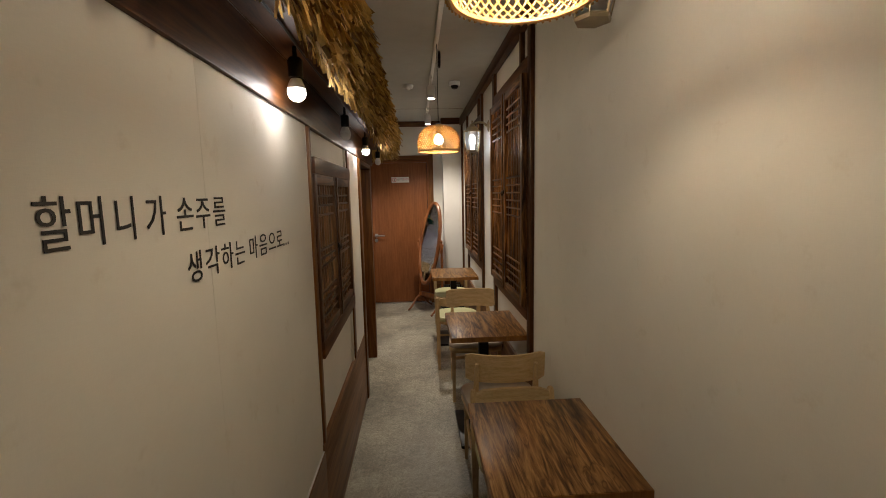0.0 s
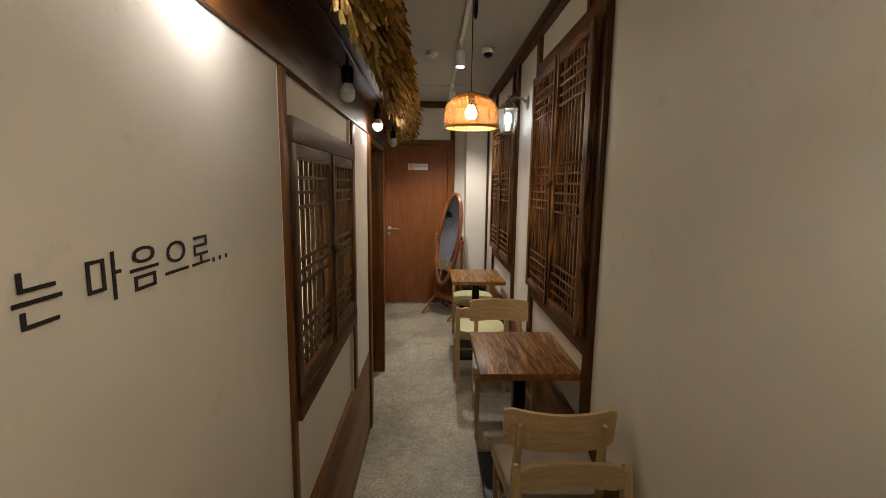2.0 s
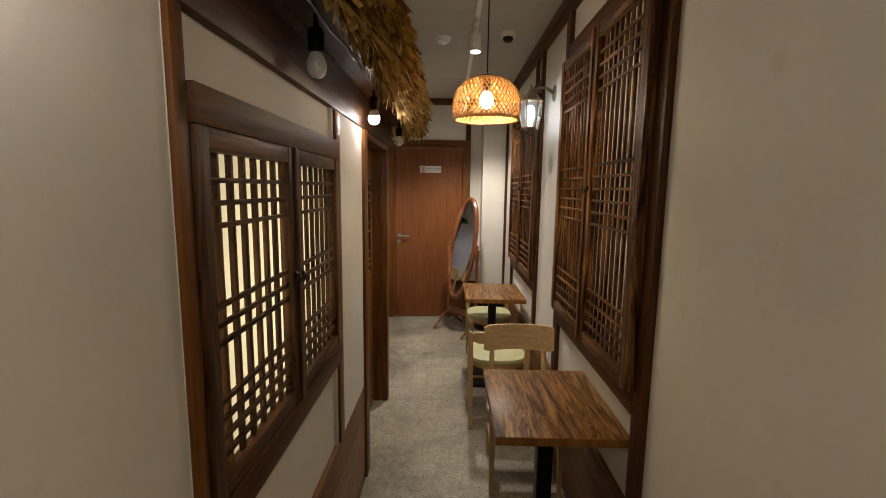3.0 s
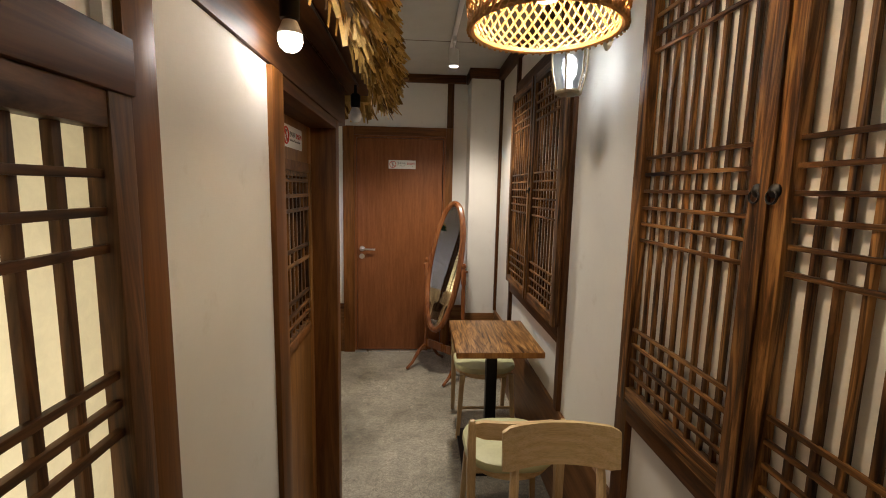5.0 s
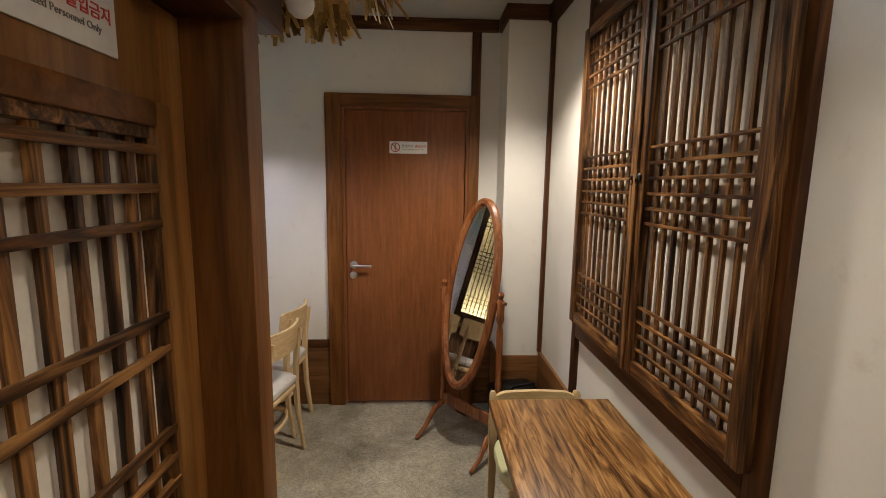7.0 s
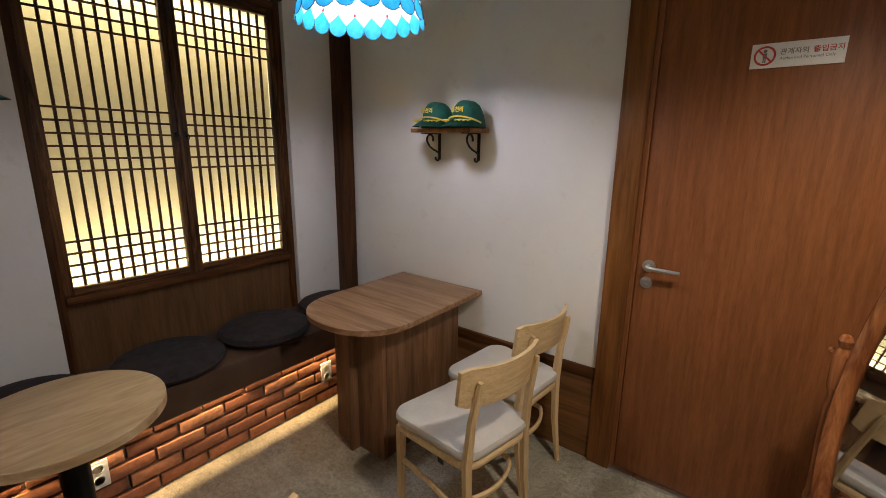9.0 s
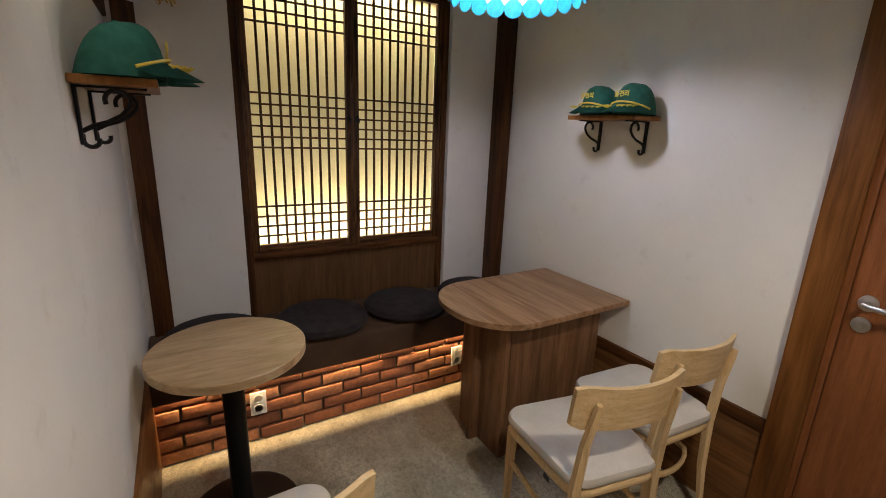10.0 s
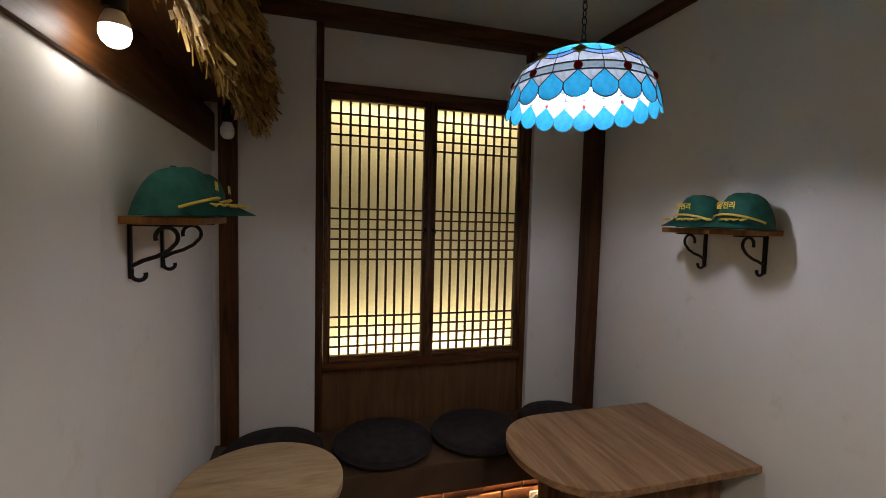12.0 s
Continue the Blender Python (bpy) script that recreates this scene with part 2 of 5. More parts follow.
M_CHERRY = wood("cherry_frame", (0.17, 0.052, 0.016), (0.27, 0.095, 0.03), (0.36, 0.14, 0.05), axis="z", grain=26, rough=0.28, bump=0.06, coat=0.4)
M_SEAT = plain("beige_vinyl", (0.42, 0.35, 0.28), 0.5, vary=0.08, scale=90)
M_SEAT_LIGHT = plain("light_grey_vinyl", (0.56, 0.52, 0.46), 0.5, vary=0.06, scale=90)
M_SEAT_GREEN = plain("pale_green_vinyl", (0.56, 0.55, 0.30), 0.45, vary=0.07, scale=90)
M_BLACK = plain("black_metal", (0.014, 0.013, 0.013), 0.4, 0.6, scale=60)
M_CUSHION = plain("dark_brown_cloth", (0.017, 0.011, 0.012), 0.95, vary=0.25, scale=200, bump=0.3)
M_BENCH = plain("brown_bench_cover", (0.072, 0.036, 0.018), 0.6, vary=0.15, scale=60)
M_PANEL = wood("bench_back_panel", (0.095, 0.046, 0.018), (0.12, 0.060, 0.025), (0.145, 0.075, 0.032), axis="z", grain=40, rough=0.5, bump=0.06, swirl=0.3, patch=0.2)
M_CHROME = plain("brushed_steel", (0.62, 0.61, 0.59), 0.3, 1.0, scale=120)
M_WHITE = plain("white_plastic", (0.80, 0.79, 0.76), 0.35, vary=0.03, scale=60)
M_BRONZE = plain("aged_bronze", (0.34, 0.27, 0.17), 0.42, 0.7, vary=0.3, scale=50)
M_MORTAR = plain("mortar", (0.20, 0.15, 0.11), 0.95, vary=0.2, scale=80, bump=0.4)
M_BRICK = brick_material()
M_PAPER = paper_material("mulberry_paper", (0.86, 0.79, 0.68), 0.0)
M_PAPER_LIT = paper_material("backlit_paper", (0.92, 0.87, 0.72), 0.75)
M_STRAW = straw_material()
M_BAMBOO = bamboo_material()
M_INK = plain("black_ink", (0.012, 0.010, 0.010), 0.6, vary=0.1)
M_RED = plain("red_print", (0.55, 0.05, 0.04), 0.5)
M_GREY = plain("grey_print", (0.20, 0.19, 0.19), 0.5)
M_GOLD = plain("gold_thread", (0.72, 0.52, 0.06), 0.5, vary=0.15, scale=200)
M_CAP = plain("green_cotton", (0.008, 0.088, 0.060), 0.85, vary=0.15, scale=250, bump=0.3)
M_GLASS = glass_material("seeded_glass", (0.95, 0.97, 0.98), 0.28)
M_MIRROR = plain("silvered_glass", (0.90, 0.91, 0.91), 0.0, 1.0, vary=0.0, bump=0.0)
M_MIRROR.node_tree.nodes["Principled BSDF"].inputs["Roughness"].default_value = 0.01
for link in list(M_MIRROR.node_tree.links):
    if link.to_socket.name in ("Roughness", "Normal"):
        M_MIRROR.node_tree.links.remove(link)
M_BULB = glow("lit_bulb", (1.0, 0.93, 0.87), 70)
M_TIFFANY_BULB = glow("white_bulb", (0.90, 0.85, 1.0), 380)
M_BULB_OFF = plain("frosted_bulb", (0.72, 0.70, 0.66), 0.25, vary=0.02)
M_BULB_WARM = glow("warm_bulb", (1.0, 0.83, 0.60), 250)
M_BULB_COOL = glow("cool_bulb", (0.90, 0.95, 1.0), 17)
M_LED = glow("led_strip", AMBER, 14)
M_BLUE = stained_glass("blue_glass", (0.04, 0.46, 0.76), 0.17)
M_TEAL = stained_glass("pale_blue_glass", (0.06, 0.50, 0.70), 0.17)
M_MILK = stained_glass("milk_glass", (0.76, 0.82, 0.86), 0.10)
M_SKY = stained_glass("sky_glass", (0.20, 0.40, 0.80), 0.13)
M_RIPPLE = stained_glass("rippled_white_glass", (0.55, 0.70, 0.78), 0.07)
M_AMBER = stained_glass("amber_glass", (0.80, 0.42, 0.05), 0.25)
M_JEWEL = stained_glass("red_glass", (0.50, 0.02, 0.03), 0.6)

# ---- building blocks ----


def add_box(bm, lo, hi, bevel=0.0, m=None):
    mat = Matrix.Translation([(a + b) / 2 for a, b in zip(lo, hi)]) @ Matrix.Diagonal([abs(b - a) for a, b in zip(lo, hi)] + [1])
    made = bmesh.ops.create_cube(bm, size=1, matrix=(m @ mat) if m else mat)
    if bevel:
        edges = {e for v in made["verts"] for e in v.link_edges}
        bmesh.ops.bevel(bm, geom=list(edges), offset=bevel, segments=2, affect="EDGES", profile=0.6)
    return bm


def box(lo, hi, bevel=0.0):
    return add_box(bmesh.new(), lo, hi, bevel)


def add_lathe(bm, profile, centre=(0, 0, 0), turns=24, m=None):
    """A turned body from (radius, height) pairs."""
    rings = []
    for r, z in profile:
        rings.append([bm.verts.new((centre[0] + r * math.cos(2 * math.pi * k / turns), centre[1] + r * math.sin(2 * math.pi * k / turns), centre[2] + z)) for k in range(turns)])
    for a, b in zip(rings, rings[1:]):
        for k in range(turns):
            bm.faces.new((a[k], a[(k + 1) % turns], b[(k + 1) % turns], b[k]))
    if profile[0][0] > 0.0005:
        bm.faces.new(rings[0][::-1])
    if profile[-1][0] > 0.0005:
        bm.faces.new(rings[-1])
    if m:
        bmesh.ops.transform(bm, matrix=m, verts=[v for ring in rings for v in ring])
    return bm


def lathe(profile, centre=(0, 0, 0), turns=24):
    return add_lathe(bmesh.new(), profile, centre, turns)


def add_tube(bm, points, radius, sides=8, closed=False, flat=1.0):
    """A swept bar through the points; flat squeezes it sideways. radius: one number, or one for each point."""
    pts = [Vector(p) for p in points]
    n = len(pts)
    rad = radius if isinstance(radius, (list, tuple)) else [radius] * n
    rings, up = [], None
    for k, p in enumerate(pts):
        a = pts[(k - 1) % n] if closed or k else pts[0]
        b = pts[(k + 1) % n] if closed or k < n - 1 else pts[-1]
        d = (b - a).normalized()
        if up is None:
            up = Vector((0, 0, 1)) if abs(d.z) < 0.9 else Vector((0, 1, 0))
        side = d.cross(up).normalized()
        up = side.cross(d).normalized()
        rings.append([bm.verts.new(p + rad[k] * (math.cos(2 * math.pi * (s + 0.5) / sides) * side * flat + math.sin(2 * math.pi * (s + 0.5) / sides) * up)) for s in range(sides)])
    for k in range(n if closed else n - 1):
        a, b = rings[k], rings[(k + 1) % n]
        for s in range(sides):
            bm.faces.new((a[s], a[(s + 1) % sides], b[(s + 1) % sides], b[s]))
    if not closed:
        bm.faces.new(rings[0][::-1])
        bm.faces.new(rings[-1])
    return bm


def tube(points, radius, sides=8, closed=False, flat=1.0):
    return add_tube(bmesh.new(), points, radius, sides, closed, flat)


def add_prism(bm, outline, z0, z1, bevel=0.0):
    """An upright body over an outline of (x, y)."""
    lo, hi = [bm.verts.new((x, y, z0)) for x, y in outline], [bm.verts.new((x, y, z1)) for x, y in outline]
    n = len(outline)
    top, bottom = bm.faces.new(hi), bm.faces.new(lo[::-1])
    for k in range(n):
        bm.faces.new((lo[k], lo[(k + 1) % n], hi[(k + 1) % n], hi[k]))
    if bevel:
        bmesh.ops.bevel(bm, geom=list(top.edges) + list(bottom.edges), offset=bevel, segments=2, affect="EDGES", profile=0.5)
    return bm


def prism(outline, z0, z1, bevel=0.0):
    return add_prism(bmesh.new(), outline, z0, z1, bevel)


def to_mesh(name, bm, mat, smooth=True):
    bmesh.ops.recalc_face_normals(bm, faces=bm.faces)
    me = bpy.data.meshes.new(name)
    bm.to_mesh(me)
    bm.free()
    me.materials.append(mat)
    if smooth:
        me.shade_smooth()
        me.set_sharp_from_angle(angle=radians(35))
    return me


def part(name, bm, mat, parent=None, label=""):
    ob = new(name, to_mesh(name, bm, mat))
    if parent is not None:
        ob.parent = parent
    return tagged(ob, label)


def shared(name, mesh, place, parent):
    ob = new(name, mesh)
    ob.parent = parent
    ob.location = place
    return ob


def thing(name, label, category, m=None, group="", kind=""):
    ob = new(name)
    ob.empty_display_size = 0.1
    if m is not None:
        ob.matrix_world = m
    return tagged(ob, label, category, group, kind)


def structure(name, bm, mat, label, category):
    return tagged(part(name, bm, mat), label, category, kind="structure")


def writing(name, body, size, m, mat, parent=None, bold=0.0, width=1.0, align="LEFT", label=""):
    cu = bpy.data.curves.new(name, "FONT")
    cu.body, cu.size, cu.extrude, cu.offset, cu.align_x, cu.resolution_u = body, size, 0.0004, bold, align, 3
    ob = new(name, cu)
    cu.materials.append(mat)
    if parent is not None:
        ob.parent = parent
        ob.matrix_basis = m @ Matrix.Diagonal((width, 1, 1, 1))
    else:
        ob.matrix_world = m @ Matrix.Diagonal((width, 1, 1, 1))
    return tagged(ob, label)


# ---- structure ----
LX, RX, DY, WX, NY, CZ = -0.10, 0.998, 6.425, -2.31, 4.40, 2.63
BACK = -2.6

structure("floor", box((-2.6, BACK - 0.2, -0.12), (1.25, 6.65, 0)), M_FLOOR, "sealed grey concrete floor with fine aggregate and cloudy wear", "floor")
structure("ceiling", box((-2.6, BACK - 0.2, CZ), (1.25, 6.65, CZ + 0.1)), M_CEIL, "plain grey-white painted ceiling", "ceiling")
structure("wall_east", box((RX, BACK, 0), (RX + 0.15, DY + 0.15, CZ)), M_WALL, "corridor wall in ivory linen-weave wallpaper", "wall")
structure("wall_south", box((-2.4, BACK - 0.15, 0), (RX, BACK, CZ)), M_WALL, "plain ivory papered wall behind the entrance", "wall")
bm = bmesh.new()
add_box(bm, (WX - 0.15, DY, 0), (-0.43, DY + 0.15, CZ))
add_box(bm, (0.59, DY, 0), (RX, DY + 0.15, CZ))
add_box(bm, (-0.43, DY, 2.154), (0.59, DY + 0.15, CZ))
structure("wall_north", bm, M_WALL, "ivory papered end wall with a brown door", "wall")
bm = bmesh.new()
add_box(bm, (WX - 0.15, NY - 0.15, 0), (WX + 0.08, 4.865, CZ))
add_box(bm, (WX - 0.15, 6.055, 0), (WX + 0.08, DY, CZ))
add_box(bm, (WX - 0.15, 4.865, 0), (WX, 6.055, 0.84))
add_box(bm, (WX - 0.15, 4.865, 2.21), (WX + 0.02, 6.055, CZ))
structure("wall_west", bm, M_WALL, "ivory papered nook wall round a backlit lattice window", "wall")
structure("wall_nook", box((WX, 4.25, 0), (-0.30, NY, CZ)), M_WALL, "ivory papered side wall of the seating nook", "wall")
bm = bmesh.new()
add_box(bm, (LX - 0.10, BACK, 0), (LX, 1.750, 1.9))
structure("wall_panel", bm, M_WALL, "raised ivory wall panel with brush lettering", "wall")
bm = bmesh.new()
add_box(bm, (LX - 0.16, 1.750, 0), (LX - 0.012, 1.84, 2.2))
add_box(bm, (LX - 0.16, 1.84, 0), (LX - 0.012, 2.74, 0.97))
add_box(bm, (LX - 0.16, 1.84, 1.71), (LX - 0.012, 2.74, 2.2))
add_box(bm, (LX - 0.16, 2.74, 0), (LX + 0.002, 3.34, 2.2))
add_box(bm, (LX - 0.16, 3.34, 1.87), (LX - 0.012, 4.25, 2.2))
structure("wall_partition", bm, M_WALL, "ivory papered partition with dark timber framing", "wall")
structure("wall_upper", box((LX - 0.20, BACK, 2.2), (LX - 0.05, 4.25, CZ)), M_WALL, "plain papered wall above the straw eave", "wall")
structure("wall_lower", box((LX - 0.30, BACK, 0), (LX - 0.25, 4.25, 2.2)), M_WALL, "plain back of the partition", "wall")
structure("column", box((0.72, 6.15, 0), (RX, DY, CZ)), M_WALL, "ivory papered boxed column in the corner", "column")


def trim(name, lo, hi, mat, label="dark brown stained timber trim", bevel=0.003):
    return structure(name, box(lo, hi, bevel), mat, label, "trim")


structure("wallpaper_seam", box((LX, 0.859, 0.50), (LX + 0.0003, 0.862, 1.888)), M_WALL, "lapped seam in the wallpaper", "seam")
structure("wallpaper_seam", box((-1.075, NY, 0.47), (-1.072, NY + 0.0003, 1.888)), M_WALL, "lapped seam in the wallpaper", "seam")
structure("edge_bead", box((LX - 0.02, 1.7502, 0.50), (LX + 0.0015, 1.7515, 1.888)), M_WHITE, "pale bead along the panel edge", "trim")
structure("base_bead", box((LX + 0.0005, BACK, 0.5005), (LX + 0.006, 1.750, 0.504)), M_WHITE, "pale bead of sealant above the wainscot", "trim")
structure("ceiling_joint", box((LX, 5.475, CZ - 0.002), (RX - 0.06, 5.479, CZ + 0.001)), M_TRIM_X, "fine dark joint across the ceiling", "seam")

# corridor, partition side
F = LX + 0.004
trim("baseboard", (LX - 0.05, BACK, 0), (LX + 0.012, 1.750, 0.50), M_WAIN_Y, "brown timber wainscot board along the floor")
trim("baseboard", (LX - 0.05, 1.750, 0), (LX + 0.006, 3.308, 0.535), M_WAIN_Y, "brown timber wainscot board along the floor")
trim("trim", (LX - 0.05, 1.753, 0.54), (F + 0.008, 1.790, 1.885), M_FRAME_Z)
trim("trim", (LX - 0.05, 2.758, 0.54), (F + 0.008, 2.826, 1.885), M_FRAME_Z)
trim("trim", (LX - 0.05, 3.308, 0), (F + 0.012, 3.398, 1.885), M_FRAME_Z, "brown stained door post")
trim("trim", (LX - 0.05, 1.790, 1.70), (F + 0.02, 2.758, 1.768), M_TRIM_Y)
trim("trim", (LX - 0.05, 1.790, 0.905), (F + 0.02, 2.758, 0.978), M_TRIM_Y)
trim("trim", (-0.26, 4.205, 0), (F, 4.28, 1.90), M_FRAME_Z, "brown stained timber door post at the nook corner")
trim("trim", (-0.30, 4.282, 0), (-0.275, NY - 0.002, 1.90), M_TRIM_Z)

# eave over the partition and round into the nook
structure("beam", box((LX - 0.04, BACK, 1.888), (LX + 0.012, NY + 0.012, 2.06), 0.003), M_TRIM_Y, "dark brown eave beam above the panels", "beam")
structure("beam", box((WX, NY - 0.02, 1.888), (LX - 0.05, NY + 0.014, 2.06), 0.003), M_TRIM_X, "dark brown eave beam above the nook wall", "beam")
structure("soffit", box((LX + 0.012, BACK, 2.06), (0.16, 4.56, 2.08), 0.002), M_TRIM_Y, "dark brown eave board under the straw", "beam")
structure("soffit", box((-2.0, NY + 0.014, 2.06), (LX + 0.012, 4.62, 2.08), 0.002), M_TRIM_X, "dark brown eave board under the straw", "beam")

# window wall of the corridor
for y0, y1 in ((2.395, 2.47), (3.54, 3.62), (4.245, 4.30), (5.46, 5.515)):
    trim("trim", (0.9745, y0, 0.5), (RX + 0.02, y1, 2.535), M_TRIM_Z)
trim("trim", (0.955, 2.395, 2.535), (RX + 0.02, 6.15, 2.63), M_TRIM_Y, "dark brown ceiling rail")
for y0, y1 in ((2.47, 3.54), (4.30, 5.46)):
    trim("trim", (0.9735, y0, 2.268), (RX + 0.02, y1, 2.36), M_TRIM_Y)
    trim("trim", (0.9735, y0, 0.84), (RX + 0.02, y1, 0.93), M_TRIM_Y)
    trim("trim", (0.972, y0 + 0.15, 2.36), (RX + 0.02, y0 + 0.19, 2.535), M_TRIM_Z)
trim("baseboard", (0.981, BACK, 0), (RX + 0.02, 6.15, 0.50), M_WAIN_Y, "brown timber wainscot board along the floor")

# end wall and column
trim("trim", (0.70, 6.13, 2.545), (0.955, 6.15, 2.63), M_TRIM_X)
trim("trim", (0.70, 6.15, 2.545), (0.72, DY - 0.03, 2.63), M_TRIM_Y)
trim("trim", (WX, DY - 0.025, 2.555), (0.70, DY + 0.01, 2.63), M_TRIM_X, "dark brown ceiling rail")
trim("trim", (0.53, DY - 0.02, 2.157), (0.59, DY + 0.01, 2.555), M_TRIM_Z)
trim("trim", (0.972, 6.122, 0.5), (RX + 0.01, 6.152, 2.54), M_TRIM_Z)
trim("baseboard", (0.708, 6.138, 0), (0.985, 6.15, 0.47), M_WAIN_X)
trim("baseboard", (0.708, 6.15, 0), (0.72, DY, 0.47), M_WAIN_Y)
trim("baseboard", (WX, DY - 0.012, 0), (-0.432, DY + 0.01, 0.43), M_WAIN_X, "light brown wainscot board")
trim("trim", (WX, DY - 0.018, 0.43), (-0.432, DY + 0.01, 0.48), M_TRIM_X)
trim("baseboard", (0.592, DY - 0.012, 0), (0.708, DY + 0.01, 0.47), M_WAIN_X)

# nook
trim("trim", (WX + 0.05, NY + 0.030, 0.46), (WX + 0.10, NY + 0.112, 2.54), M_TRIM_Z)
trim("trim", (WX + 0.05, DY - 0.05, 0.46), (WX + 0.22, DY - 0.002, 2.552), M_TRIM_Z)
trim("trim", (WX - 0.02, NY, 2.54), (WX + 0.10, DY - 0.03, 2.63), M_TRIM_Y, "dark brown ceiling rail")
for y0 in (4.868, 6.018):
    trim("trim", (WX - 0.02, y0, 2.272), (WX + 0.088, y0 + 0.035, 2.54), M_TRIM_Z)
trim("baseboard", (-1.86, NY - 0.01, 0), (-0.31, NY + 0.012, 0.47), M_WAIN_X)


# ---- doors ----
def end_door():
    d = thing("door_1", "closed brown wood-grain door with a steel lever handle", "door", kind="structure")
    part("door_leaf", box((-0.303, DY - 0.005, 0.02), (0.496, DY + 0.035, 2.053), 0.002), M_DOOR, d)
    part("frame_left", box((-0.43, DY - 0.03, 0), (-0.325, DY + 0.06, 2.155), 0.004), M_FRAME_Z, d)
    part("frame_right", box((0.522, DY - 0.03, 0), (0.59, DY + 0.06, 2.155), 0.004), M_FRAME_Z, d)
    part("frame_top", box((-0.325, DY - 0.03, 2.075), (0.522, DY + 0.06, 2.155), 0.004), M_FRAME_X, d)
    bm = bmesh.new()
    add_box(bm, (-0.325, DY - 0.015, 0), (-0.305, DY + 0.05, 2.075))
    add_box(bm, (0.502, DY - 0.015, 0), (0.522, DY + 0.05, 2.075))
    add_box(bm, (-0.305, DY - 0.015, 2.056), (0.502, DY + 0.05, 2.075))
    part("door_stop", bm, M_DOOR, d)
    part("threshold", box((-0.325, DY - 0.03, 0), (0.522, DY + 0.03, 0.017), 0.002), M_CHROME, d, "brushed steel threshold strip")
    h = part("handle", tube([(-0.255, DY - 0.005, 1.018), (-0.255, DY - 0.05, 1.018), (-0.235, DY - 0.056, 1.018), (-0.13, DY - 0.056, 1.016)], 0.009, 10), M_CHROME, d, "brushed steel lever")
    r = Matrix.Translation((-0.255, DY - 0.005, 1.018)) @ pose(0, 0, 0, 90)
    part("rosette", add_lathe(bmesh.new(), [(0.026, 0), (0.026, 0.006), (0.012, 0.009)], turns=20, m=r), M_CHROME, h)
    r = Matrix.Translation((-0.258, DY - 0.005, 0.945)) @ pose(0, 0, 0, 90)
    part("lock", add_lathe(bmesh.new(), [(0.025, 0), (0.025, 0.007), (0.011, 0.009), (0.010, 0.012)], turns=20, m=r), M_CHROME, d, "round steel key cylinder")
    return d


end_door()


def notice(m, w, h):
    """A small acrylic sign: red prohibition ring, two lines of print."""
    s = thing("door_sign", "white acrylic no-entry sign with red ring and print", "sign", m)
    part("plate", box((-w / 2, -0.003, -h / 2), (w / 2, 0, h / 2), 0.001), M_WHITE, s)
    cx, r = -w / 2 + h * 0.5, h * 0.36
    ring = [(cx + r * math.cos(a), -0.0035, r * math.sin(a)) for a in np.linspace(0, 2 * math.pi, 24, endpoint=False)]
    bm = tube(ring, h * 0.045, 6, True)
    add_tube(bm, [(cx - r * 0.7, -0.0035, r * 0.7), (cx + r * 0.7, -0.0035, -r * 0.7)], h * 0.035, 6)
    part("prohibition_ring", bm, M_RED, s, "red prohibition ring")
    bm = lathe([(0.001, 0), (h * 0.07, h * 0.02), (h * 0.07, h * 0.10), (0.001, h * 0.14)], (cx, -0.002, h * 0.13), 10)
    add_box(bm, (cx - h * 0.07, -0.0042, -h * 0.10), (cx + h * 0.07, -0.003, h * 0.11))
    add_box(bm, (cx - h * 0.055, -0.0042, -h * 0.28), (cx - h * 0.01, -0.003, -h * 0.10))
    add_box(bm, (cx + h * 0.01, -0.0042, -h * 0.28), (cx + h * 0.055, -0.003, -h * 0.10))
    part("pictogram", bm, M_GREY, s)
    front = Matrix.Translation((cx + h * 0.52, -0.0042, h * 0.02)) @ pose(0, 0, 0, 90)
    writing("lettering", "관계자외", h * 0.27, front, M_GREY, s, 0.0003)
    front = Matrix.Translation((cx + h * 0.52 + h * 1.12, -0.0042, h * 0.02)) @ pose(0, 0, 0, 90)
    writing("lettering", "출입금지", h * 0.27, front, M_RED, s, 0.0003)
    front = Matrix.Translation((cx + h * 0.54, -0.0042, -h * 0.20)) @ pose(0, 0, 0, 90)
    writing("small_print", "Authorized Personnel Only", h * 0.165, front, M_GREY, s, 0.0)
    return s


notice(Matrix.Translation((0.117, DY - 0.006, 1.815)), 0.252, 0.079)


# ---- lattice windows ----
def rows_of_bars(v0, v1):
    """Heights of the cross bars: a group at the top, a closer one in the middle, one at the bottom."""
    h = v1 - v0
    return [v0 + h * k for k in (0.035, 0.075, 0.115, 0.155, 0.385, 0.425, 0.465, 0.505, 0.545, 0.585, 0.83, 0.87, 0.91, 0.95)]


